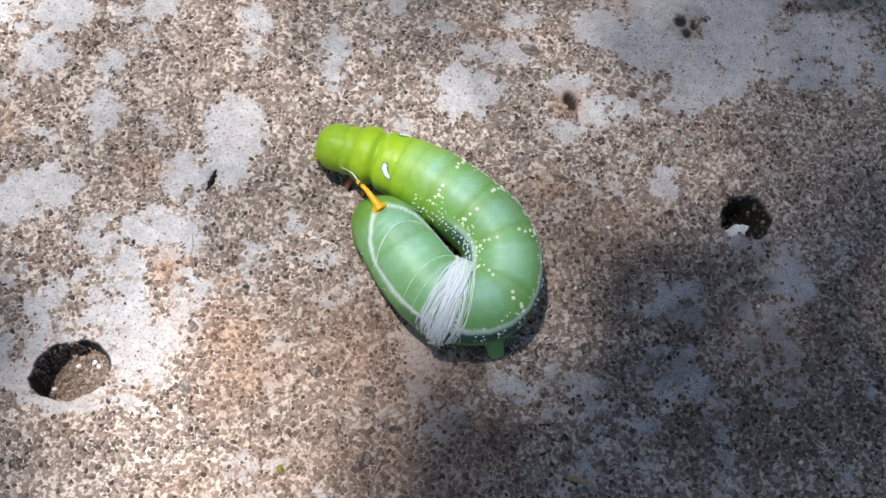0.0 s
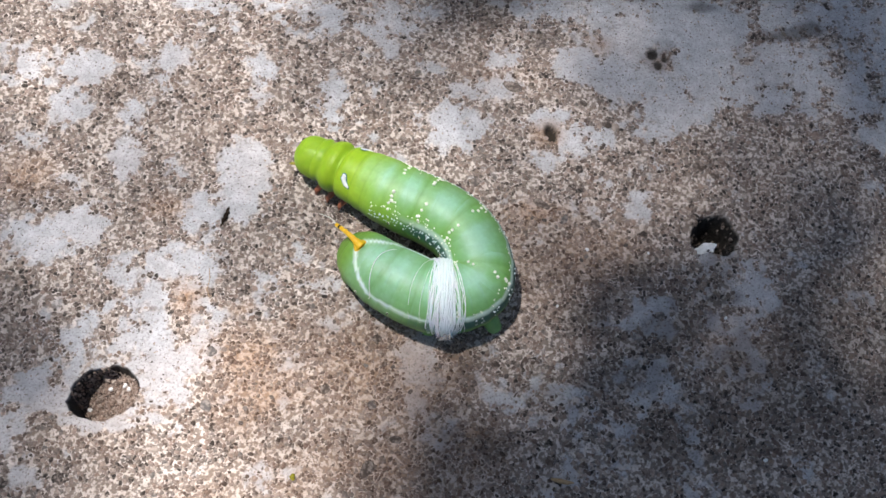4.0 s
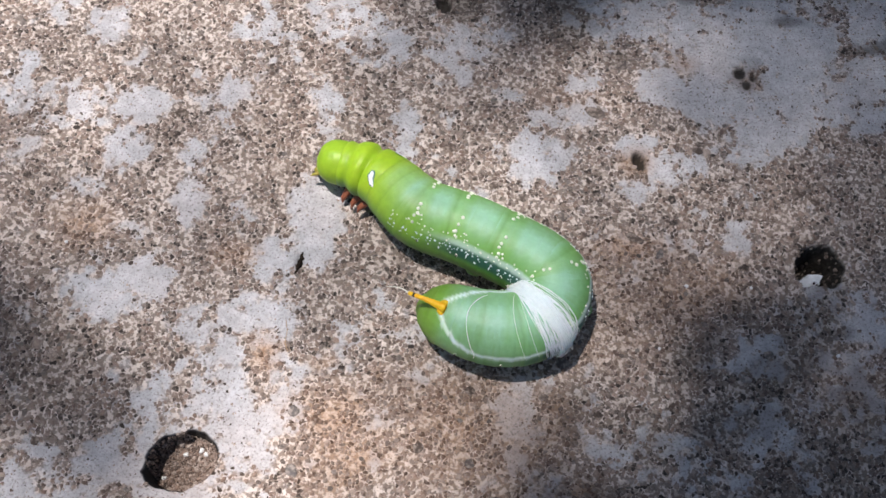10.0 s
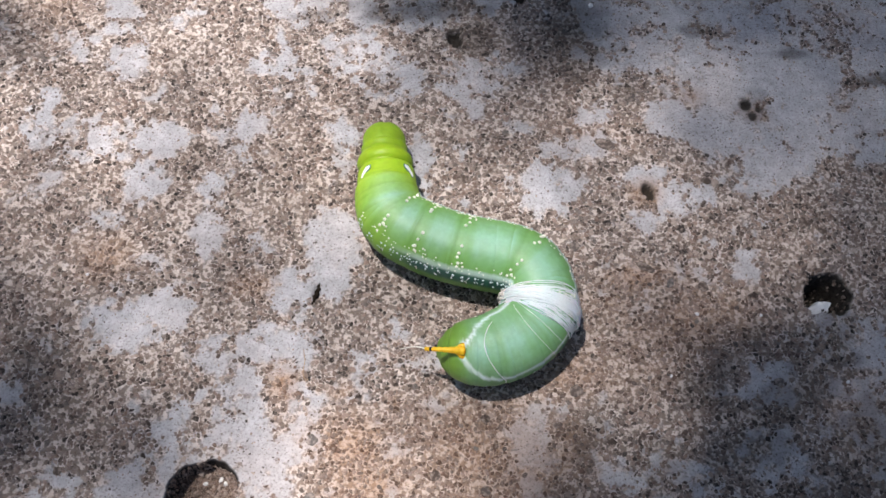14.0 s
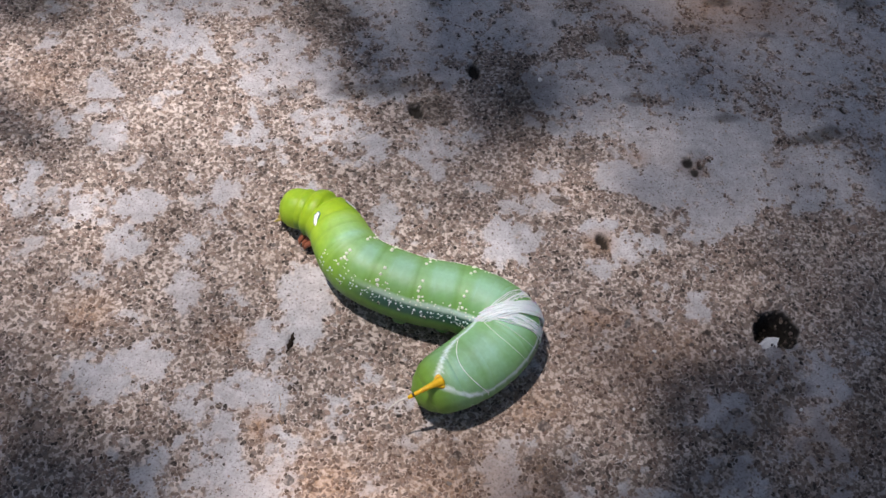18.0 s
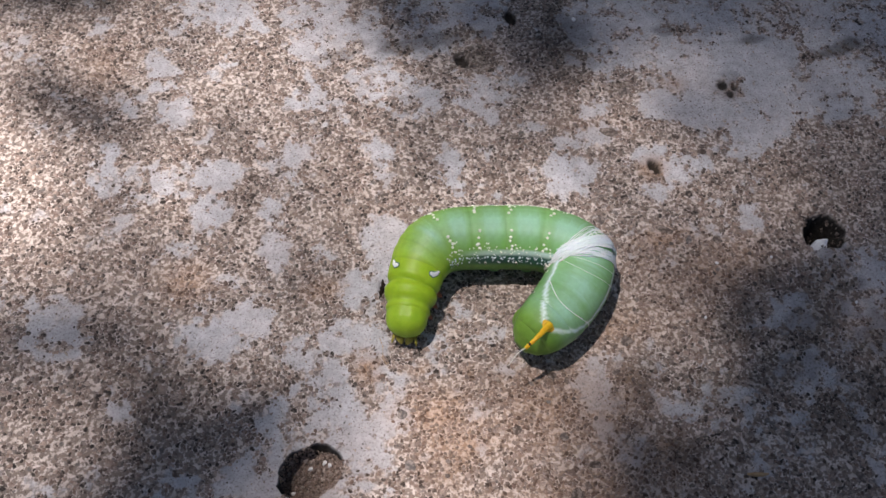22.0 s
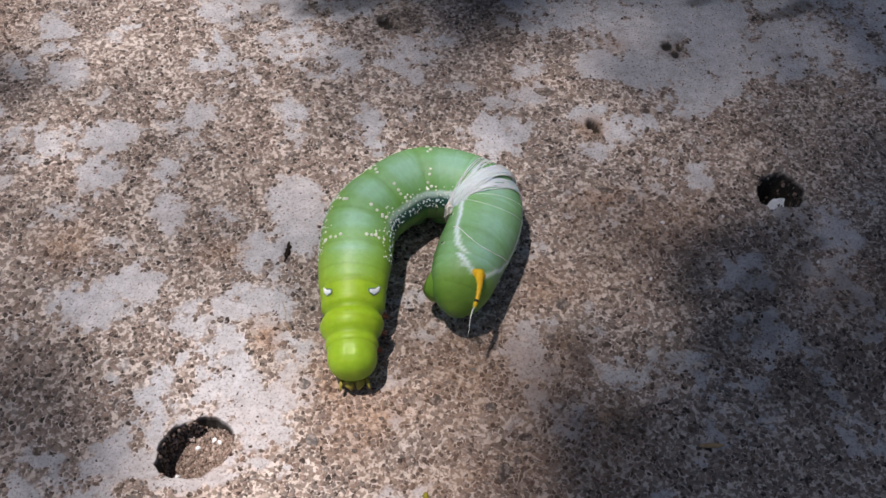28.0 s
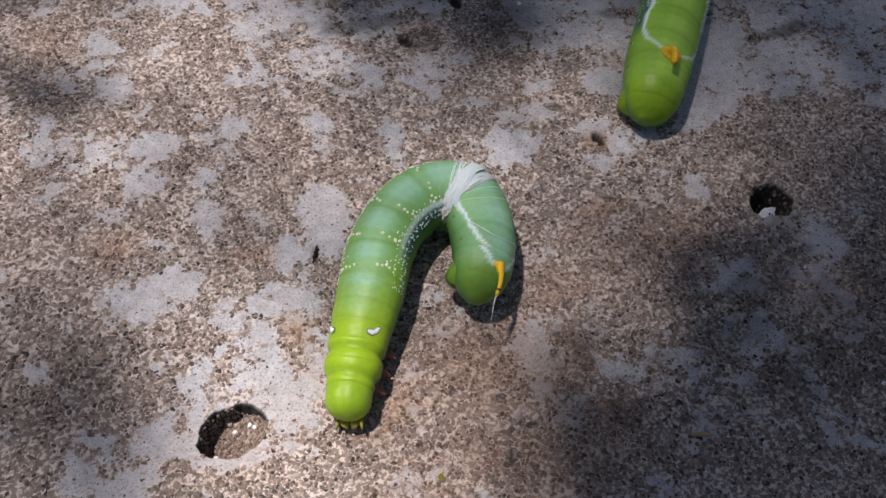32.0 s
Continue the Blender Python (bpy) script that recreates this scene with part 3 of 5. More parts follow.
# stones set in the slab: x, y, half widths in millimetres
STONES = (
    (-51.0, 25.1, 1.15, 1.0), (10.2, 5.8, 0.9, 0.95), (17.0, 1.8, 1.05, 1.1), (5.1, 8.4, 0.8, 0.9), (29.5, -2.9, 1.9, 0.8), (49.9, -25.3, 0.9, 0.9),
    (-11.2, -38.0, 1.0, 0.9), (-2.3, 16.4, 0.9, 1.1), (39.4, -7.1, 1.1, 1.0), (33.6, -6.1, 0.6, 1.1), (13.9, -25, 1.2, 1.1), (71.2, -26.1, 0.8, 0.8), (-71.8, -33.7, 0.8, 0.8), (-31.5, -40.6, 1.1, 1.0),
    (25.4, 22.8, 2.1, 1.1), (32, 33, 1.1, 1.1), (-31, -31, 1.0, 1.0), (-2, -29, 0.9, 0.9), (-3, -41, 0.9, 0.8), (1, -47, 1.1, 0.8), (48, -59, 0.9, 1.2), (-4, -52, 1.6, 1.1), (61, 5, 1.1, 1.4), (64, 3, 0.9, 1.0),
)
SPECKS = ((58, 79, 0.8), (62, -26, 0.35), (49, -13, 0.3), (37.4, -12.2, 0.42), (-69.5, 0.3, 0.35), (26.8, 55.0, 0.6), (15.8, 84.1, 0.75), (65.5, -52, 0.45), (30.9, -23.3, 0.32))


def stone_mesh(a, b, h, seed):
    rng = np.random.default_rng(seed)
    k = 10
    ang = np.linspace(0, 2 * np.pi, k, endpoint=False)
    wob = rng.uniform(0.78, 1.12, k)
    rings = [np.stack([a * f * wob * np.cos(ang), b * f * wob * np.sin(ang), np.full(k, z) + rng.uniform(-0.04, 0.04, k) * h], -1) for f, z in ((1.0, -0.6 * h), (1.0, 0.3 * h), (0.86, 0.75 * h), (0.5, 1.0 * h))]
    return loft(rings)


def build_stones(ground):
    for n, (x, y, a, b) in enumerate(STONES):
        ob = part("stone", *stone_mesh(a * MM, b * MM, 0.00020, n), STONE, ground, "dark brown stone set in the concrete")
        ob.matrix_basis = pose(x * MM, y * MM, float(height_at(x * MM, y * MM)), 0, 0, n * 37)
    for n, (x, y, a) in enumerate(SPECKS):
        ob = part("quartz_chip", *stone_mesh(a * MM, a * 0.8 * MM, 0.0004, 40 + n), PLUG, ground, "white quartz chip")
        ob.matrix_basis = pose(x * MM, y * MM, float(height_at(x * MM, y * MM)), 0, 0, n * 53)


def build_hole_fill(ground):
    """Loose grit on the floor of the two large holes, and the pale pebble stuck in one of them."""
    rng = np.random.default_rng(21)
    x, y, r = [], [], []
    for (cx, cy, a, b, turn, d), count in ((HOLES[0], 2600), (HOLES[1], 90)):
        q, t = np.sqrt(rng.uniform(0, 0.85, count)), rng.uniform(0, 6.28, count)
        x.append((cx + a * q * np.cos(t)) * MM), y.append((cy + b * q * np.sin(t)) * MM)
        r.append(rng.lognormal(-1.75, 0.45, count) * MM)
    x, y, r = np.concatenate(x), np.concatenate(y), np.concatenate(r)
    grains("grit", x, y, height_at(x, y) + 0.0003 + rng.uniform(0, 0.0004, len(x)), *loose_outlines(r, rng), 22, RUBBLE, ground, 0.0003, "loose brown grit on the bottom of a hole")
    chip_rng = np.random.default_rng(78)
    ang = np.linspace(0, 2 * np.pi, 22, endpoint=False)
    wob = 1 + 0.16 * np.sin(2 * ang + 0.6) + 0.10 * np.sin(5 * ang) + chip_rng.uniform(-0.09, 0.09, 22)
    rings = [np.stack([2.1 * MM * f * wob * np.cos(ang), 1.35 * MM * f * wob * np.sin(ang), np.full(22, z * MM) + chip_rng.uniform(-0.16, 0.16, 22) * MM * f], -1) for f, z in ((0.85, -2.4), (1.0, -0.6), (0.9, 0.3), (0.62, 0.62), (0.3, 0.75))]
    pebble = part("pale_pebble", *loft(rings), PLUG, smooth=False)
    part("dark_pit", *dome((0.25 * MM, -0.35 * MM, 0.62 * MM), (0, 0, 1), (1, 0.3, 0), 0.42 * MM, 0.3 * MM, 0.2 * MM, 9, 3), HUSK, pebble, "dark pit in the pebble")
    tagged(pebble, "chipped white pebble lodged in a hole in the concrete", "pebble")
    pebble.matrix_basis = pose(60.4 * MM, -12.0 * MM, -0.0011, 10, -4, 12)
    for n, (px, py) in enumerate(((-52.6, -39.6), (-46.2, -36.0), (-45.4, -36.8), (-48.8, -36.4), (63.4, -8.8))):
        chip = part("quartz_chip", *stone_mesh(0.5 * MM, 0.36 * MM, 0.0005, 90 + n), PLUG, ground, "white quartz chip")
        chip.matrix_basis = pose(px * MM, py * MM, float(height_at(px * MM, py * MM)) + 0.0007, 20, 10, n * 61)


def build_litter():
    crook = np.random.default_rng(61)
    spine = [(0.35 * MM * math.sin(2.6 * f) + crook.normal(0, 0.07) * MM, (-2.2 + 4.4 * f) * MM, (0.35 + 0.3 * math.sin(3.1 * f)) * MM) for f in np.linspace(0, 1, 14)]
    husk = part("seed_husk", *tube(spine, [(0.10 + 0.36 * math.sin(math.pi * min(1, f * 1.02)) * crook.uniform(0.65, 1.15)) * MM for f in np.linspace(0, 1, 14)], 7), HUSK, smooth=False)
    tagged(husk, "small dark dried seed husk lying on concrete", "seed husk")
    husk.matrix_basis = pose(-30.1 * MM, -5.1 * MM, -0.0005, 0, 0, -16)
    straw = part("straw_bit", *tube([(-1.9 * MM, 0.4 * MM, 0.3 * MM), (-0.6 * MM, 0.1 * MM, 0.55 * MM), (0.8 * MM, -0.1 * MM, 0.5 * MM), (2.0 * MM, -0.1 * MM, 0.3 * MM)], [0.2 * MM, 0.42 * MM, 0.4 * MM, 0.12 * MM], 7), TWIG)
    tagged(straw, "short dry yellowish bit of straw on concrete", "straw")
    straw.matrix_basis = pose(29.3 * MM, -54.9 * MM, 0.0, 0, 0, -4)
    hair = part("root_hair", *tube([(0, 3.0 * MM, 0.2 * MM), (0.2 * MM, 1 * MM, 0.35 * MM), (-0.2 * MM, -1.2 * MM, 0.3 * MM), (0.3 * MM, -2.6 * MM, 0.25 * MM), (0.7 * MM, -2.2 * MM, 0.2 * MM)], [0.055 * MM] * 5, 6), TWIG)
    tagged(hair, "thin brown curled root hair lying on concrete", "fibre")
    hair.matrix_basis = pose(-32.2 * MM, -18.4 * MM, 0.0)
    drop = new("chewed_pellet")
    tagged(drop, "wet yellow-green pellet of chewed leaf in clear jelly", "pellet")
    drop.matrix_basis = pose(-16.6 * MM, -60.6 * MM, 0.0)
    rng = np.random.default_rng(3)

    def lump(a, b, c, z, wob, seed):
        rng2 = np.random.default_rng(seed)
        ph = rng2.uniform(0, 6.28, 4)
        ang = np.linspace(0, 2 * np.pi, 18, endpoint=False)
        out = []
        for e in np.linspace(-0.45, 1.35, 8):
            rr = math.cos(e) * (1 + wob * np.sin(3 * ang + ph[0]) * 0.6 + wob * np.sin(5 * ang + ph[1] + 2 * e) * 0.5)
            out.append(np.stack([a * rr * np.cos(ang), b * rr * np.sin(ang), np.full(18, z + c * math.sin(e))], -1))
        return loft(out)

    part("jelly", *lump(2.7 * MM, 3.0 * MM, 1.5 * MM, 0.5 * MM, 0.10, 1), JELLY, drop, "pale clear jelly")
    for n, (px, py, s) in enumerate(((-1.0, -0.9, 1.3), (0.9, -0.8, 1.35), (0.0, -1.7, 1.2))):
        v, f = lump(s * MM, 1.1 * s * MM, 1.0 * MM, 1.35 * MM, 0.2, 10 + n)
        part("leaf_lump", np.asarray(v) + (px * MM, py * MM, 0), f, PULP, drop, "dark yellow-green chewed leaf")
    crumb = part("leaf_crumb", *lump(0.45 * MM, 0.6 * MM, 0.4 * MM, 0.1 * MM, 0.2, 5), PULP)
    tagged(crumb, "tiny olive crumb of leaf on concrete", "crumb")
    crumb.matrix_basis = pose(-16.4 * MM, -53.0 * MM, 0.0)


# ---------------------------------------------------------------- caterpillar
# places along the body from the front of the head, in millimetres: head, eyespots, four dot rows, front of the silk, rear thread, tail
KNOTS = (0.0, 12.7, 23.0, 29.4, 36.3, 44.1, 51.3, 65.2, 73.9)
ROWS_OF_DOTS = (23.0, 29.4, 36.3, 44.1, 51.0)
FOLDS = (5.9, 9.9, 14.3, 17.4, 21.9, 28.2, 35.1, 42.8, 50.0, 57.0, 63.0)
CENTRES = [15.2 + 1.85 * i for i in range(30)]


def girth(u):
    """Half width of the body u millimetres behind the head's front, in millimetres."""
    r = np.interp(u, (2.0, 6.0, 8.2, 12.3, 16.0, 21.0, 29.0, 44.0, 56.0, 62.0, 66.0, 69.0, 71.5, 73.2, 74.2), (3.7, 4.65, 5.05, 5.2, 5.65, 6.1, 6.3, 6.4, 6.4, 6.2, 5.8, 5.3, 4.5, 3.2, 1.6))
    for n, c in enumerate(FOLDS):
        r = r - (0.60, 0.78, 0.12, 0.09)[min(n, 3)] * np.exp(-(((u - c) / (0.75, 0.7, 0.6, 0.34)[min(n, 3)]) ** 2))
    return r


HUE = {"tint": np.ones(3), "horn": 68.9}


def stripe_angle(u):
    """Degrees from the back's midline at which the pale side stripe runs."""
    ahead = 68.9 - HUE["horn"]
    return np.interp(u, (20, 24, 50, 58 - ahead, 63 - ahead, 66 - ahead, 69 - ahead), (64, 58, 57, 62, 60, 47, 13))


def skin_colour(u, deg):
    """Colour of the skin at u millimetres and deg degrees from the back's midline (0 to 180)."""
    u, deg = np.asarray(u, float), np.asarray(deg, float)
    stops = (0, 8, 14, 19, 26, 36, 50, 60, 67, 70.5, 75)
    reds = (0.28, 0.325, 0.34, 0.27, 0.195, 0.165, 0.165, 0.22, 0.21, 0.17, 0.14)
    greens = (0.46, 0.51, 0.54, 0.48, 0.41, 0.375, 0.39, 0.45, 0.42, 0.33, 0.27)
    blues = (0.022, 0.016, 0.022, 0.035, 0.045, 0.055, 0.08, 0.19, 0.17, 0.05, 0.03)
    c = np.stack([np.interp(u, stops, s) for s in (reds, greens, blues)], -1)
    # pale bloom of the back, with the sky's bluish sheen painted into it
    back = np.exp(-((deg / 36.0) ** 2)) * np.clip((u - 14) / 6, 0, 1) * np.clip((69 - u) / 3, 0, 1)
    nearest = np.min(np.abs(u[..., None] - np.array(FOLDS[3:]) - 0.8), -1)
    back = back * np.clip(nearest / 2.2, 0.6, 1) * 0.80
    c = c * (1 - back[..., None]) + back[..., None] * np.array((0.36, 0.64, 0.52))
    for f in FOLDS[4:9]:
        band = 0.16 * np.exp(-(((u - f - 0.9) / 1.0) ** 2))
        c = c * (1 - band[..., None]) + band[..., None] * np.array((0.25, 0.46, 0.045))
    # shade in the folds, painted as a darker green line
    crease_shade = 0.32 * np.exp(-((np.min(np.abs(u[..., None] - np.array(FOLDS)), -1) / 0.30) ** 2))
    c = c * (1 - crease_shade[..., None]) + crease_shade[..., None] * np.array((0.10, 0.23, 0.02))
    c = c * HUE["tint"]
    off = deg - stripe_angle(u)
    on = np.clip((u - 24) / 6, 0, 1) * np.clip((HUE["horn"] + 0.7 - u) / 0.6, 0, 1)
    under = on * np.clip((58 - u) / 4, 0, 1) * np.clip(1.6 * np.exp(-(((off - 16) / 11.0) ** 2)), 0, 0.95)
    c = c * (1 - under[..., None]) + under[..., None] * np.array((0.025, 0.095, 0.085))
    width = np.interp(u, (20, 30, 56, 62, 69), (2.2, 3.2, 3.6, 3.8, 5.6))
    line = on * np.exp(-((off / width) ** 4)) * np.interp(u, (20, 26, 42, 52, 58), (0.2, 0.5, 0.7, 0.93, 0.93))
    c = c * (1 - line[..., None]) + line[..., None] * np.array((0.80, 0.93, 0.93))
    # darker green from the lower flank round to the underside
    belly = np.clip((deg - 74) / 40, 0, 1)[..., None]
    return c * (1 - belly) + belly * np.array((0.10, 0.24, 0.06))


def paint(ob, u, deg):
    col = np.concatenate([skin_colour(u, deg), np.ones((len(u), 1))], -1)
    ob.data.attributes.new("skin_colour", "FLOAT_COLOR", "POINT").data.foreach_set("color", col.ravel())


def surface(u, deg, lift=0.0):
    """Offset from the body's axis, across to the left and up, in metres."""
    r, a = girth(u) * MM + lift, radians(deg)
    return np.array((0.0, r * math.sin(a), 0.95 * r * math.cos(a)))


def slice_mesh(name, centre, half, parent, front=0.0, rear=0.0, label="", collar=0.0):
    """One rigid ring of the body; it overlaps its neighbours and is rounded off at its ends."""
    k, m = 72, 13
    ang = np.linspace(0, 2 * np.pi, k, endpoint=False)
    rings, us = [], []
    for s in np.linspace(-1, 1, m):
        u = centre + s * half
        drop = 0.9 * abs(s) ** 6 + 0.025 * s * s + (collar * max(0.0, s) ** 2)
        r = np.clip(girth(u) - drop, 0.05, None) * MM
        rings.append(np.stack([np.full(k, -s * half * MM), r * np.sin(ang), 0.95 * r * np.cos(ang)], -1))
        us.append(np.full(k, u))
    verts, faces = loft(rings)
    ob = part(name, verts, faces, SKIN, parent, label)
    d = np.degrees(np.abs((ang + np.pi) % (2 * np.pi) - np.pi))
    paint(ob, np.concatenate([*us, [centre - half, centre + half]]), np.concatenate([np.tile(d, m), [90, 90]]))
    return ob


def head_mesh(parent):
    k, m = 40, 18
    ang = np.linspace(0, 2 * np.pi, k, endpoint=False)
    rings, us = [], []
    for s in np.linspace(-0.98, 0.95, m):
        r = 3.95 * MM * (1 - abs(s) ** 2.6) ** 0.5
        y, z = r * np.sin(ang), r * np.cos(ang)
        groove = 0.30 * MM * np.exp(-((y / (0.45 * MM)) ** 2)) * (z > 0) * (0.35 + 0.65 * (s < 0))
        rings.append(np.stack([np.full(k, -s * 4.2 * MM), y, z - groove], -1))
        us.append(np.full(k, 2.0))
    verts, faces = loft(rings)
    ob = part("head", verts, faces, SKIN, parent, "smooth yellow-green head")
    paint(ob, np.full(len(verts), 2.0), np.full(len(verts), 40.0))
    part("head_mark", *dome((2.6 * MM, 0.5 * MM, 2.35 * MM), (0.6, 0.1, 1), (1, 0.5, 0), 0.42 * MM, 0.22 * MM, 0.06 * MM, 10, 3), JAW, ob, "small dark mark on the head")
    for side in (1, -1):
        part("jaw", *tube([(3.0 * MM, side * 1.0 * MM, -2.2 * MM), (4.1 * MM, side * 0.8 * MM, -2.3 * MM), (4.75 * MM, side * 0.45 * MM, -2.8 * MM)], [0.95 * MM, 0.8 * MM, 0.3 * MM], 9), MOUTH, ob, "olive yellow jaw")
        part("feeler", *tube([(3.2 * MM, side * 1.9 * MM, -1.6 * MM), (4.4 * MM, side * 2.2 * MM, -2.0 * MM), (5.0 * MM, side * 2.3 * MM, -2.4 * MM)], [0.36 * MM, 0.28 * MM, 0.1 * MM], 6), MOUTH, ob, "short feeler")
    return ob


def add_legs(seg, side, reach, label):
    pts = [(0, side * 2.2 * MM, -3.2 * MM), (0.5 * MM, side * reach * 0.75 * MM, -3.6 * MM), (0.9 * MM, side * reach * MM, -4.3 * MM), (0.9 * MM, side * (reach + 0.4) * MM, -5.2 * MM)]
    part("leg", *tube(pts, [0.9 * MM, 0.68 * MM, 0.48 * MM, 0.14 * MM], 9), LEG, seg, label)


def add_proleg(seg, u, side, reach=0.78):
    r = girth(u)
    pts = [(0, side * 0.45 * r * MM, -0.45 * r * MM), (0, side * 0.8 * reach * r * MM, -0.75 * r * MM), (0, side * 0.93 * reach * r * MM, -0.90 * r * MM), (0, side * reach * r * MM, -0.95 * r * MM)]
    v, f = tube(pts, [2.0 * MM, 1.5 * MM, 1.35 * MM, 1.0 * MM], 14)
    ob = part("proleg", v, f, SKIN, seg, "stubby green proleg")
    paint(ob, np.full(len(v), 68.0), np.full(len(v), 60.0))


def add_eyespot(seg, u, side):
    p = surface(u, 48)
    p[1] *= side
    n = np.array((0.0, p[1], p[2]))
    across = np.array((-0.75, side * math.cos(radians(48)), -math.sin(radians(48)))) / 1.25
    unit = n / np.linalg.norm(n)
    bulge = np.cross(unit, across) * -side
    bow = ((-1.0, -0.28, 0.40, 0.36), (-0.55, 0.0, 0.50, 0.50), (0.0, 0.06, 0.50, 0.42), (0.5, -0.02, 0.48, 0.40), (0.95, -0.22, 0.36, 0.26))
    part("eyespot_rim", *joined([dome(p + across * o * 1.1 * MM + bulge * (f - 0.06) * MM, n, across, 1.25 * a * MM, 1.40 * b * MM, 0.08 * MM, 14, 3) for o, f, a, b in bow]), EYE_BLUE, seg, "dark blue rim of an eyespot")
    part("eyespot", *joined([dome(p + unit * 0.06 * MM + across * o * MM + bulge * f * MM, n, across, a * MM, b * MM, 0.12 * MM, 14, 3) for o, f, a, b in bow]), EYE_WHITE, seg, "white bow-shaped eyespot")


def add_dots(seg, centre, half, rng):
    """White wart dots of the rows that lie on this ring, and the finer ones along the side stripe."""
    white, blue = [], []
    for u0 in ROWS_OF_DOTS if HUE["horn"] > 65 else ROWS_OF_DOTS[:3]:
        if abs(u0 - centre) <= half * 0.5:
            for side in (1, -1):
                for deg in (19, 29, 38, 45, 51):
                    u = u0 + rng.uniform(-0.35, 0.35)
                    d = deg + rng.uniform(-3, 3)
                    s = rng.uniform(0.27, 0.36)
                    white.append((u, side * d, s))
                for _ in range(3):
                    white.append((u0 + rng.uniform(0.4, 2.8), side * rng.uniform(36, 55), rng.uniform(0.13, 0.22)))
    if 19 < centre < 50:
        for side in (1, -1):
            for _ in range(4):
                white.append((centre + rng.uniform(-0.9, 0.9), side * (stripe_angle(centre) - rng.uniform(-4, 12)), rng.uniform(0.09, 0.18)))
            for j in range(2):
                blue.append((centre - 0.5 + j + rng.uniform(-0.2, 0.2), side * (stripe_angle(centre) + rng.uniform(8, 12)), rng.uniform(0.15, 0.22)))
            for _ in range(5):
                blue.append((centre + rng.uniform(-0.9, 0.9), side * (stripe_angle(centre) + rng.uniform(5, 22)), rng.uniform(0.07, 0.13)))
            blue.append((centre + rng.uniform(-0.9, 0.9), side * (stripe_angle(centre) + rng.uniform(15, 22)), 0.14))
    for name, dots, mat, label in (("white_dots", white, WHITE_DOT, "raised white dots"), ("blue_dots", blue, BLUE_DOT, "pale blue dots on a dark band")):
        if dots:
            pieces = []
            for u, deg, s in dots:
                p = surface(u, deg, 0.00006)
                p[0] = -(u - centre) * MM
                pieces.append(dome(p, (0, p[1], p[2]), (1, 0, 0), s * MM, s * MM, 0.9 * s * MM, 9, 3))
            part(name, *joined(pieces), mat, seg, label)


def add_spiracles(seg, centre, u):
    """The dark breathing slit with its pale rim, on both flanks."""
    for side in (1, -1):
        p = surface(u, side * 80, 0.00008)
        p[0] = -(u - centre) * MM
        rim = part("spiracle", *dome(p, (0, p[1], p[2]), (0.3, 0, 1), 0.40 * MM, 0.22 * MM, 0.12 * MM, 12, 3), WHITE_DOT, seg, "pale rim of a breathing slit")
        part("slit", *dome(p * (1.0, 1.014, 1.014), (0, p[1], p[2]), (0.3, 0, 1), 0.33 * MM, 0.14 * MM, 0.12 * MM, 10, 3), HORN_RING, rim, "dark slit")


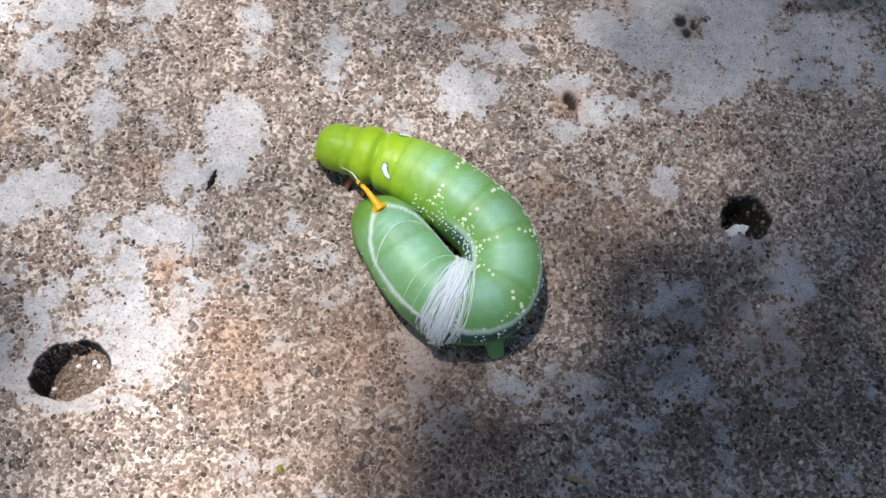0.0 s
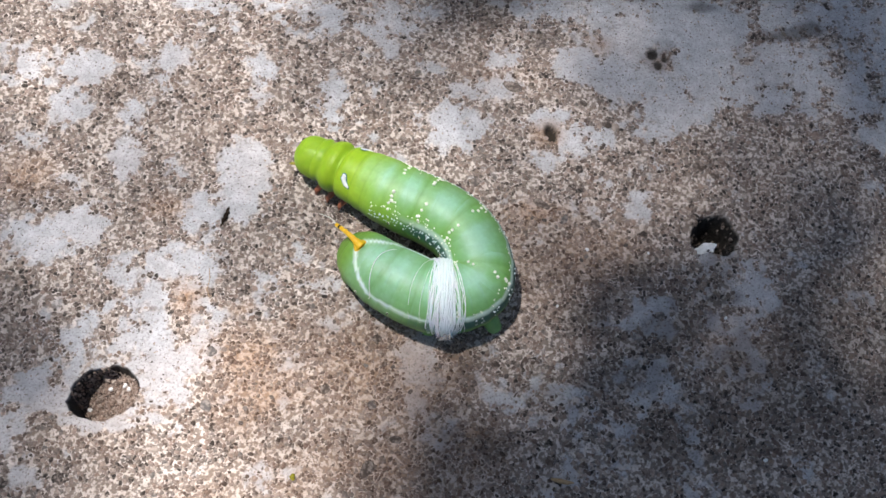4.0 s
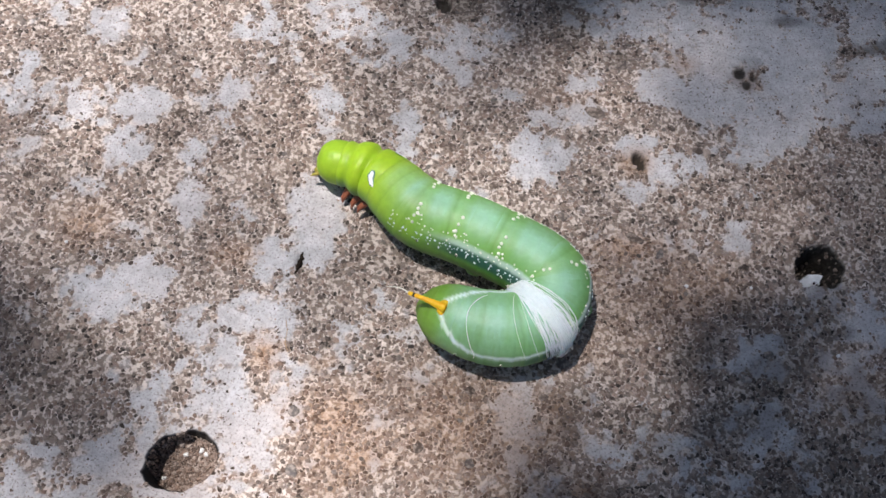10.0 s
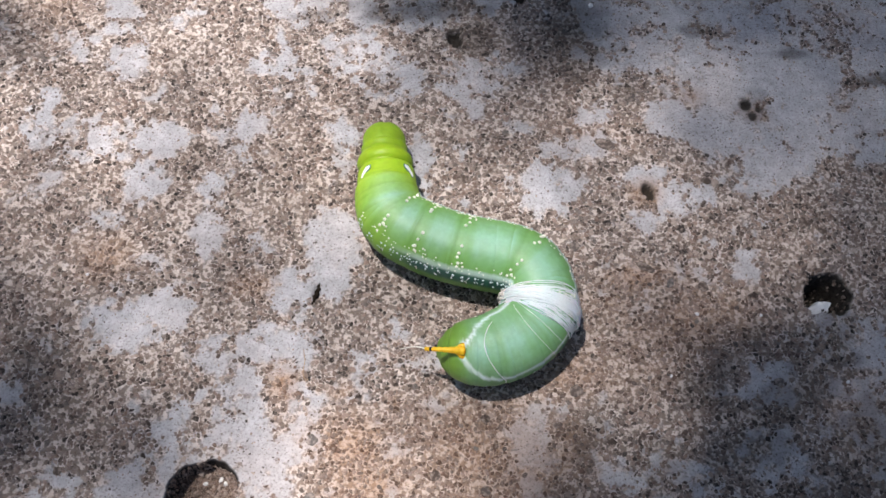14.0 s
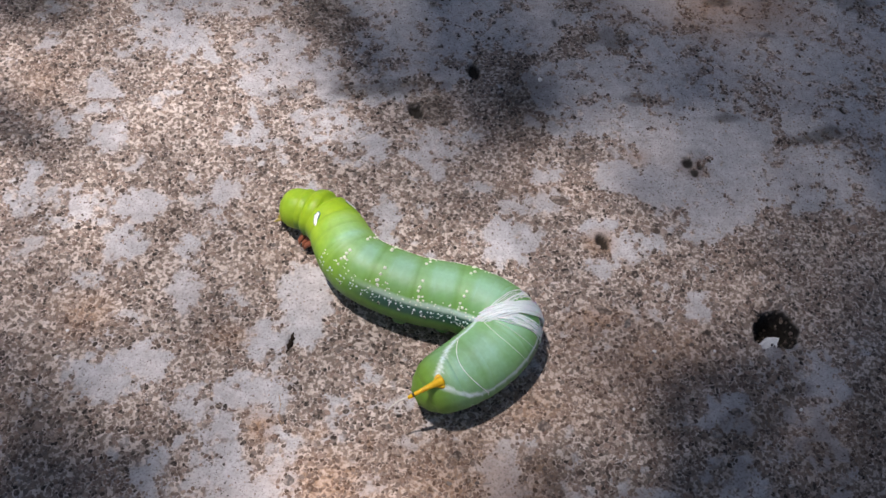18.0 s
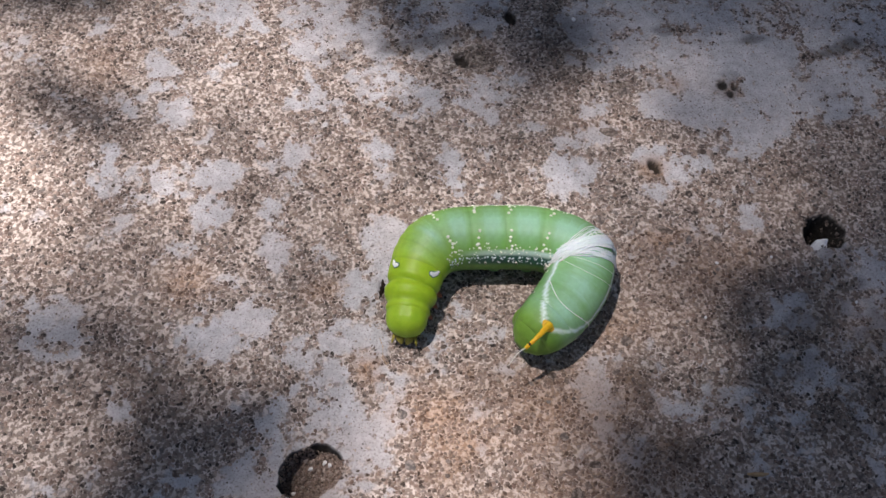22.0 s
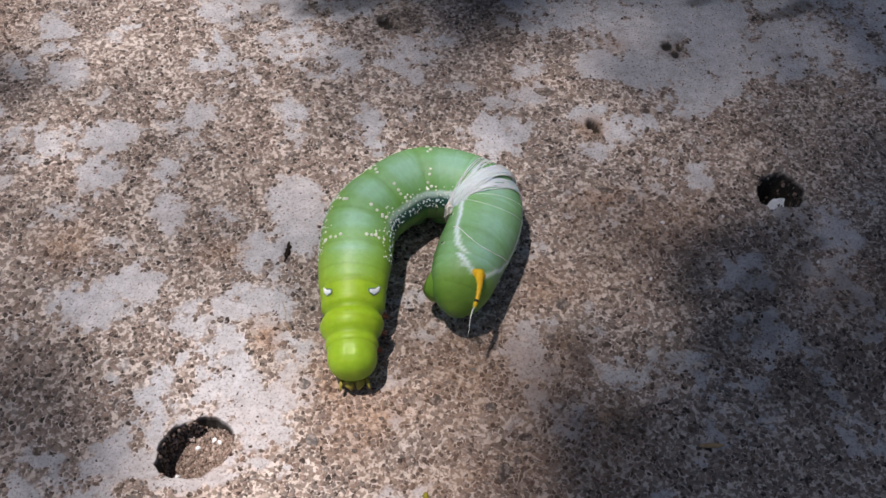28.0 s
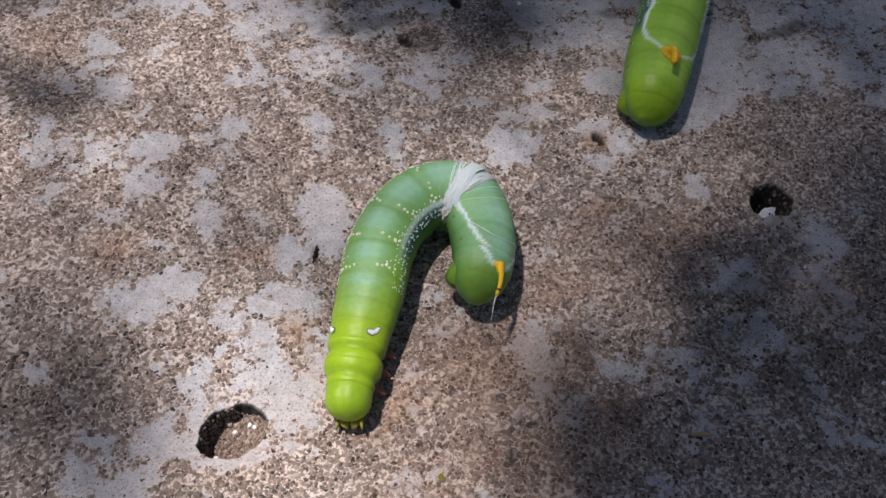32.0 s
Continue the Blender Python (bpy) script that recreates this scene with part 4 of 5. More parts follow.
def add_silk(seg, centre, rng):
    """Threads of white silk wound over the back and drawn together on both flanks."""
    dense = math.exp(-(((centre - 52.4) / 1.5) ** 2))
    count = int(1.4 + 84 * dense) if 50.0 < centre < 57.0 else (1 if 57.6 < centre < 59.4 or 63.4 < centre < 65.3 else 0)
    strands = []
    for _ in range(count):
        u = centre + (rng.uniform(-1.1, 1.1) if count > 1 else 0.2)
        lean = rng.normal(0.1, 0.55) * (1 if count > 1 else 0.6)
        lo, hi = (rng.uniform(-108, -70), rng.uniform(70, 108)) if count > 1 else (-66, 66)
        sway, phase = rng.uniform(0.05, 0.30), rng.uniform(0, 6.28)
        lie = 0.05 + 0.12 * dense + (0.05 + 0.45 * dense) * rng.uniform()
        pts = []
        for deg in np.linspace(lo, hi, 21):
            pull = (abs(deg) / 95.0) ** 2
            uu = u + lean * deg / 90.0 - pull * (u - 52.4) * 0.55 + sway * math.sin(deg / 17.0 + phase)
            uu = min(max(uu, centre - 2.6), centre + 2.6)
            p = surface(uu, deg, lie * MM)
            p[0] = -(uu - centre) * MM
            pts.append(p)
        thick = rng.uniform(0.05, 0.11) * MM * (0.7 + 0.7 * dense) * (1 if count > 1 else (1.7 if centre > 63 else 0.75))
        strands.append(tube(pts, [thick * (1 + 0.25 * math.sin(j * 1.3 + phase)) for j in range(21)], 5))
    if dense > 0.6:
        rows = []
        for s in np.linspace(-1.0, 1.0, 7):
            ragged = rng.uniform(-9, 9, 2)
            reach = 100 - 8 * abs(s)
            row = []
            for deg in np.linspace(-reach + ragged[0], reach + ragged[1], 29):
                uu = s * (1 - 0.25 * (deg / 100) ** 2) + rng.uniform(-0.06, 0.06)
                p = surface(centre + uu, deg, (0.10 + 0.14 * rng.uniform()) * MM)
                p[0] = -uu * MM
                row.append(p)
            rows.append(row)
        film = [(a * 29 + i, a * 29 + i + 1, a * 29 + i + 30, a * 29 + i + 29) for a in range(6) for i in range(28)]
        part("silk_film", [p for r in rows for p in r], film, SILK, seg, "dense white silk band")
    if strands:
        part("silk_threads", *joined(strands), SILK, seg, "white silk threads wound over the back")
    if abs(centre - 52.2) < 0.95:
        clumps = []
        for side in (1, -1):
            for _ in range(16):
                d = rng.uniform(74, 106)
                p = surface(52.2, side * d, rng.uniform(0.1, 0.7) * MM)
                q = surface(52.2, side * (d + rng.uniform(8, 26)), rng.uniform(0.3, 1.1) * MM)
                p[0], q[0] = rng.uniform(-1.2, 1.2) * MM, rng.uniform(-1.3, 1.3) * MM
                clumps.append(tube([p, (p + q) / 2 * 1.03, q], [0.16 * MM, 0.22 * MM, 0.1 * MM], 6))
        part("silk_clump", *joined(clumps), SILK_OLD, seg, "matted soiled silk on the flank")


def add_horn(seg, centre, length, curl, thread, stout=1.0):
    """The orange tail horn with its bumps, black ring and fine end thread."""
    base = surface(HUE["horn"], 0)
    base[0] = -(HUE["horn"] - centre) * MM
    pts, radii = [], []
    for f in np.linspace(0, 1, 22):
        if thread:
            pts.append(base + np.array((-length * f * MM, 0, (-0.25 + 0.8 * math.sin(math.pi * f) + 0.06 * length * f) * MM)))
        else:
            pts.append(base + np.array((-length * f**1.6 * MM, 0, (-0.3 + curl * 1.9 * math.sin(math.pi * 0.62 * f)) * MM)))
        radii.append((0.5 * (1 - f) ** 4 + 0.44 - 0.10 * f + 0.04 * math.sin(f * 44)) * MM * stout)
    horn = part("horn", *tube(pts, radii, 14), HORN, seg, "orange-yellow knobbly tail horn")
    plate = part("horn_plate", *dome(base - (0, 0, 0.15 * MM), (0.1, 0, 1), (1, 0, 0), 1.25 * stout * MM, 1.35 * stout * MM, 0.35 * stout * MM, 16, 4), HORN, seg, "yellow plate at the foot of the horn")
    if thread:
        j = 17
        part("horn_ring", *tube([pts[j], pts[j + 1], pts[j + 2]], [radii[j] * 1.12] * 3, 14), HORN_RING, seg, "black ring near the horn's tip")
        tip = pts[-1]
        fine = [tip + np.array((-s * MM, 0.25 * math.sin(s) * MM, -0.05 * s * s * MM)) for s in np.linspace(-0.3, 4.4, 12)]
        part("horn_thread", *tube(fine, np.linspace(0.15, 0.045, 12) * MM, 6), THREAD, seg, "fine whitish thread at the horn's tip")
    return horn, plate


def tail_mesh(parent):
    """The closed rear end with the anal flap and the two claspers."""
    k = 48
    ang = np.linspace(0, 2 * np.pi, k, endpoint=False)
    rings, us = [], []
    for u in np.concatenate([np.linspace(66.6, 72.5, 10), np.linspace(72.9, 74.35, 6)]):
        edge = 0.8 * max(0.0, (67.6 - u)) if u < 67.6 else 0.0
        r = max(0.25, float(girth(u)) - edge) * MM
        sink = -0.9 * MM * ((u - 66.6) / 7.8) ** 2
        rings.append(np.stack([np.full(k, -(u - 70.6) * MM), r * np.sin(ang), 0.95 * r * np.cos(ang) + sink], -1))
        us.append(np.full(k, u))
    verts, faces = loft(rings)
    ob = part("tail", verts, faces, SKIN, parent, "plain green rear end")
    d = np.degrees(np.abs((ang + np.pi) % (2 * np.pi) - np.pi))
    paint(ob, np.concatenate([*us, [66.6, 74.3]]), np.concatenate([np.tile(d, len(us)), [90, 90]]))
    for side in (1, -1):
        pts = [(2.0 * MM, side * 1.9 * MM, -1.2 * MM), (1.2 * MM, side * 2.6 * MM, -2.5 * MM), (0.5 * MM, side * 2.9 * MM, -3.7 * MM), (0.0, side * 3.0 * MM, -4.7 * MM)]
        v, f = tube(pts, [3.0 * MM, 2.7 * MM, 2.2 * MM, 1.7 * MM], 18)
        clasper = part("clasper", v, f, SKIN, ob, "broad green rear clasper")
        paint(clasper, np.full(len(v), 71.0), np.full(len(v), 60.0))
    return ob


def build_caterpillar(label, silk, horn_length, horn_curl, seed):
    """Returns the caterpillar and its rigid pieces, each with its place along the body."""
    rng = np.random.default_rng(seed)
    body = new("caterpillar")
    tagged(body, label, "caterpillar", "green caterpillars on concrete")
    pieces = [(3.6, head_mesh(body))]
    for centre, half, reach in ((6.6, 2.9, 4.1), (9.6, 2.8, 4.6), (12.7, 3.0, 5.0)):
        seg = slice_mesh("thorax_ring", centre, half, body, label="yellow-green thorax ring", collar=0.0)
        for side in (1, -1):
            add_legs(seg, side, reach, "russet pointed leg")
            if centre > 12:
                add_eyespot(seg, 12.9, side)
        pieces.append((centre, seg))
    for centre in CENTRES:
        seg = slice_mesh("body_ring", centre, 3.0, body)
        add_dots(seg, centre, 1.85, rng)
        for u in (32.8, 40.2, 47.4, 54.5):
            if abs(u - centre) <= 0.925:
                add_proleg(seg, u, 1, 0.6 if silk else 0.5), add_proleg(seg, u, -1, (1.2 if u == 47.4 else 0.78) if silk else 0.6)
        for fold in FOLDS[4:]:
            if abs(fold + 2.6 - centre) <= 0.925:
                add_spiracles(seg, centre, fold + 2.6)
        if silk:
            add_silk(seg, centre, rng)
        if abs(centre - HUE["horn"]) <= 0.925:
            add_horn(seg, centre, horn_length, horn_curl, silk, 1.0 if silk else 1.6)
        pieces.append((centre, seg))
    pieces.append((70.6, tail_mesh(body)))
    return body, pieces


def spline(knots, values, at):
    """Natural cubic spline through values at knots."""
    x, y = np.asarray(knots, float), np.asarray(values, float)
    n, h = len(x), np.diff(np.asarray(knots, float))
    a, b = np.eye(n), np.zeros((n, y.shape[1]))
    for i in range(1, n - 1):
        a[i, i - 1 : i + 2] = h[i - 1], 2 * (h[i - 1] + h[i]), h[i]
        b[i] = 6 * ((y[i + 1] - y[i]) / h[i] - (y[i] - y[i - 1]) / h[i - 1])
    m = np.linalg.solve(a, b)
    at = np.asarray(at, float)
    i = np.clip(np.searchsorted(x, at) - 1, 0, n - 2)
    p, q = (x[i + 1] - at)[:, None], (at - x[i])[:, None]
    hh = h[i][:, None]
    return (m[i] * p**3 + m[i + 1] * q**3) / (6 * hh) + (y[i] / hh - m[i] * hh / 6) * p + (y[i + 1] / hh - m[i + 1] * hh / 6) * q


def heights(u, lift):
    return np.interp(u, (0, 6, 12.7, 20, 60, 68, 74), (4.3, 4.9, 5.4, 6.0, 6.1, 5.9 + lift, 5.0 + lift)) * MM


def posture(points, places, roll, lift, front=0.0):
    """Poses of the pieces for a midline through points (millimetres, head to tail); roll, front: degrees by which the tail and the thorax lean to their right."""
    xy = np.asarray(points, float) * MM
    u = np.asarray(places, float)
    here, ahead, behind = (spline(KNOTS, xy, np.clip(u + d, 0, 73.9)) for d in (0.0, -1.2, 1.2))
    z, za, zb = heights(u, lift), heights(u - 1.2, lift), heights(u + 1.2, lift)
    poses = []
    for i in range(len(u)):
        fwd = Vector((*(ahead[i] - behind[i]), za[i] - zb[i])).normalized()
        left = Vector((0, 0, 1)).cross(fwd).normalized()
        up = fwd.cross(left)
        m = Matrix((fwd, left, up)).transposed().to_4x4()
        lean = roll * float(np.interp(u[i], (44, 66), (0, 1))) + front * float(np.interp(u[i], (14, 36, 52), (1, 0.8, 0)))
        poses.append(Matrix.Translation((*here[i], z[i])) @ m @ pose(0, 0, 0, lean, 0, 0))
    return poses


# ---------------------------------------------------------------- tree that shades the slab
def leaf_mesh(length, width, bend):
    rows = []
    for f in np.linspace(0, 1, 9):
        w = width * 0.5 * math.sin(math.pi * min(1, f * 0.94 + 0.04)) ** 0.8
        rows.append([(length * f, -w, bend * f * f * length), (length * f, -w * 0.5, bend * f * f * length - 0.04 * w), (length * f, 0, bend * f * f * length - 0.12 * w), (length * f, w * 0.5, bend * f * f * length - 0.04 * w), (length * f, w, bend * f * f * length)])
    verts = [p for r in rows for p in r]
    faces = [(a * 5 + i, a * 5 + i + 1, a * 5 + i + 6, a * 5 + i + 5) for a in range(8) for i in range(4)]
    return verts, faces


# shade of the low boughs: x, y, radius in millimetres, leaves
SHADE = (
    (-88, 50, 6, 1), (-74, 46, 6, 1), (-88, 85, 6, 2), (-76, 79, 4, 2), (20, 88, 16, 3), (-82, -18, 9, 3), (-97, 4, 10, 2), (10, 56, 18, 3), (-14, 66, 10, 1), (26, 42, 8, 1), (76, -20, 12, 2),
)
# broad leaves close over the slab: x, y, length in millimetres, turn in degrees, height in metres
LOW_LEAVES = ((16, -75, 96, 96, 2.5), (38, -74, 96, 92, 2.3), (54, -68, 96, 88, 2.2), (80, -67, 90, 80, 2.2), (104, -60, 84, 74, 2.1), (40, -108, 110, 20, 1.6), (-78, -38, 70, 35, 2.1))
# the share of the sun that the high crown lets through, every 25 mm across from x = -90 mm and every 25 mm up from y = -70 mm
LET_THROUGH = (
    (0.36, 0.50, 0.60, 0.70, 0.58, 0.40, 0.30, 0.28, 0.28),
    (0.32, 0.44, 0.55, 0.66, 0.46, 0.16, 0.12, 0.11, 0.12),
    (0.34, 0.44, 0.50, 0.58, 0.40, 0.16, 0.12, 0.11, 0.09),
    (0.50, 0.52, 0.50, 0.48, 0.50, 0.42, 0.38, 0.26, 0.14),
    (0.97, 0.97, 0.78, 0.44, 0.44, 0.38, 0.24, 0.09, 0.06),
    (0.97, 0.97, 0.70, 0.36, 0.30, 0.26, 0.13, 0.07, 0.06),
    (0.75, 0.50, 0.42, 0.28, 0.14, 0.09, 0.24, 0.17, 0.10),
    (0.45, 0.26, 0.30, 0.22, 0.12, 0.08, 0.20, 0.15, 0.09),
)


def let_through(x, y):
    """The share of sun at a place in millimetres, blended between the places of LET_THROUGH."""
    table = np.array(LET_THROUGH)
    u, v = min(max((x + 90) / 25, 0), 7.999), min(max((y + 70) / 25, 0), 6.999)
    i, j = int(u), int(v)
    u, v = u - i, v - j
    return float((table[j, i] * (1 - u) + table[j, i + 1] * u) * (1 - v) + (table[j + 1, i] * (1 - u) + table[j + 1, i + 1] * u) * v)


# how the leaves at the gap's edge drift in the breeze: seconds, millimetres across and up the slab
SWAY_UP = ((0, -28, 14), (8, -27, 14), (12, -18, 9), (16, -8, 3), (20, -5, 2), (24, -5, 2), (30, 0, 0), (32, 0, 0))
SWAY_DOWN = ((0, -3, 0), (7, -3, 0), (10, 3, 0), (16, 5, -4), (20, 9, -8), (24, 5, -6), (27, -12, -2), (32, -14, -2))
SWAY_LOOSE = ((0, -24, 0), (3, -38, 0), (8, -34, 0), (11, -26, 0), (16, -10, 0), (20, 2, 0), (23, 2, 0), (25, -40, 0), (27, -47, 0), (32, -50, 0))
SWAY_SPRIG = ((0, -4, 0), (7, -4, 0), (10, -3, 0), (16, 2, 0), (20, 4, -2), (23, 3, -2), (25, -9, 0), (27, -11, 0), (32, -13, 0))
swaying = []


def build_tree():
    """A small tree whose low boughs and higher crown dapple the slab with shade."""
    rng = np.random.default_rng(8)
    tree = new("tree")
    tagged(tree, "leafy tree with low boughs shading the concrete", "tree")
    foot = Vector((-1.3, 2.0, 0.0))
    tree.matrix_basis = Matrix.Translation(foot)
    high, low = SUN * (3.3 / SUN.z) - foot, SUN * (1.6 / SUN.z) - foot
    trunk = [Vector(p) for p in ((0, 0, -0.05), (0.03, -0.02, 0.6), (-0.03, -0.06, 1.3), (-0.05, -0.15, 2.1), (-0.05, -0.3, 2.8), (-0.05, -0.5, 3.3))]
    part("trunk", *tube(trunk, [0.10, 0.085, 0.075, 0.065, 0.05, 0.03], 14), BARK, tree)
    bough = [trunk[2], trunk[2].lerp(low, 0.35) + Vector((0, 0, 0.10)), trunk[2].lerp(low, 0.7) + Vector((0, 0, 0.14)), low + Vector((0.0, 0.12, 0.18))]
    limb = [trunk[4], trunk[4].lerp(high, 0.4) + Vector((0, 0, 0.15)), trunk[4].lerp(high, 0.75) + Vector((0, 0, 0.2)), high + Vector((0, 0.15, 0.25))]
    part("limb", *tube(bough, [0.035, 0.028, 0.018, 0.008], 10), BARK, tree)
    part("limb", *tube(limb, [0.045, 0.036, 0.026, 0.012], 10), BARK, tree)
    shapes = [part("leaf", *leaf_mesh(1.0, 0.42, -0.15 - 0.1 * n), LEAF, tree) for n in range(3)]
    unused = list(shapes)

    def hang(spot, size, fork):
        m = Matrix.Translation(spot - foot) @ pose(0, 0, 0, rng.uniform(-20, 20), rng.uniform(-20, 20), rng.uniform(0, 360)) @ Matrix.Diagonal((size, size, size, 1)) @ pose(-0.5, 0, 0)
        if unused:
            leaf = unused.pop()
        else:
            leaf = shapes[int(rng.integers(3))].copy()
            scene.collection.objects.link(leaf)
        leaf.matrix_basis = m
        end = spot - foot
        hung.append((leaf, m))
        twigs.append(tube([end, end + Vector((0.0, 0.02, 0.05)), fork], [0.0005, 0.0009, 0.0015], 5))

    twigs, hung = [], []
    for x, y, r, count in SHADE:
        for _ in range(count):
            h = rng.uniform(1.6, 2.2)
            a, q = rng.uniform(0, 6.28), r * math.sqrt(rng.uniform(0, 1)) * 0.8
            spot = Vector(((x + q * math.cos(a)) * MM, (y + q * math.sin(a)) * MM, 0)) + SUN * (h / SUN.z)
            hang(spot, rng.uniform(0.030, 0.042) * (0.6 + r / 50), bough[2].lerp(bough[3], rng.uniform(0, 1)))
            sway = SWAY_UP if x < -60 and y > 40 else SWAY_DOWN if x < -60 else None
            if sway:
                swaying.append((*hung[-1], sway))
    for x, y, size, turn, h in LOW_LEAVES:
        spot = Vector((x * MM, y * MM, 0)) + SUN * (h / SUN.z)
        leaf = shapes[0].copy()
        scene.collection.objects.link(leaf)
        leaf.matrix_basis = Matrix.Translation(spot - foot) @ pose(0, 0, 0, 4, 3, turn) @ Matrix.Diagonal((size * MM,) * 3 + (1,)) @ pose(-0.5, 0, 0)
        twigs.append(tube([spot - foot, spot - foot + Vector((-0.02, 0.05, 0.25)), bough[2]], [0.0006, 0.001, 0.002], 5))
        if x < -60:
            swaying.append((leaf, leaf.matrix_basis.copy(), SWAY_LOOSE))
    part("twigs", *joined(twigs), BARK, tree)
    foliage, sprig, cell = [], [], 16.0
    forms = [leaf_mesh(1.0, 0.42, -0.15 - 0.1 * n) for n in range(3)]
    for gx in np.arange(-150, 180, cell):
        for gy in np.arange(-140, 180, cell):
            for _ in range(int(-math.log(let_through(gx + 8, gy + 8)) * cell * cell / 105.0 + rng.uniform())):
                h = rng.uniform(2.6, 3.7)
                spot = Vector(((gx + rng.uniform(0, cell)) * MM, (gy + rng.uniform(0, cell)) * MM, 0)) + SUN * (h / SUN.z) - foot
                size = rng.uniform(0.018, 0.022)
                m = Matrix.Translation(spot) @ pose(0, 0, 0, rng.uniform(-20, 20), rng.uniform(-20, 20), rng.uniform(0, 360)) @ Matrix.Diagonal((size, size, size, 1)) @ pose(-0.5, 0, 0)
                v, f = forms[int(rng.integers(3))]
                (sprig if gx < -40 and gy < -12 else foliage).append(([m @ Vector(p) for p in v], f))
    # the rest of the crown, round the gap through which the sun reaches the slab
    for _ in range(260):
        clump = trunk[4].lerp(limb[3], rng.uniform(-0.4, 1.5)) + Vector((rng.normal(0, 0.75), rng.normal(0, 0.75), rng.normal(0.45, 0.45)))
        for _ in range(9):
            spot = clump + Vector(rng.normal(0, 0.10, 3))
            beam = SUN * ((spot.z) / SUN.z) - foot
            if math.hypot(spot.x - beam.x, spot.y - beam.y) < 0.30 or spot.z < 1.9:
                continue
            size = rng.uniform(0.07, 0.12)
            m = Matrix.Translation(spot) @ pose(0, 0, 0, rng.uniform(-35, 35), rng.uniform(-35, 35), rng.uniform(0, 360)) @ Matrix.Diagonal((size, size, size, 1)) @ pose(-0.5, 0, 0)
            v, f = forms[int(rng.integers(3))]
            foliage.append(([m @ Vector(p) for p in v], f))
    swaying.append((tagged(part("sprig", *joined(sprig), LEAF, tree), "loose leafy sprig drifting in the breeze", kind="stuff"), Matrix.Identity(4), SWAY_SPRIG))
    part("crown", *joined(foliage), LEAF, tree, "high leafy crown")
    return tree


# ---------------------------------------------------------------- the place
ground = build_ground()
build_aggregate(ground)
build_fines(ground)
build_stones(ground)
build_hole_fill(ground)
build_litter()
build_tree()
wrapped, wrapped_pieces = build_caterpillar("green hawkmoth caterpillar wrapped in white silk, curled on concrete", True, 6.2, 0.0, 2)
HUE["tint"], HUE["horn"] = np.array((1.32, 1.18, 0.24)), 62.6
other, other_pieces = build_caterpillar("second bright green caterpillar with a short orange horn", False, 4.4, 1.1, 4)
# the second caterpillar lies gently bent
OTHER_LINE = ((8, 72), (9, 59.5), (8, 49.5), (7, 43), (6, 36.2), (4.5, 28.6), (3, 21.5), (0.6, 8.2), (0, 0))
STOUT = Matrix.Diagonal((1.14, 1.14, 1.14, 1))
for (_, piece), m in zip(other_pieces, posture(OTHER_LINE, [u for u, _ in other_pieces], 0, 0)):
    piece.matrix_basis = STOUT @ m


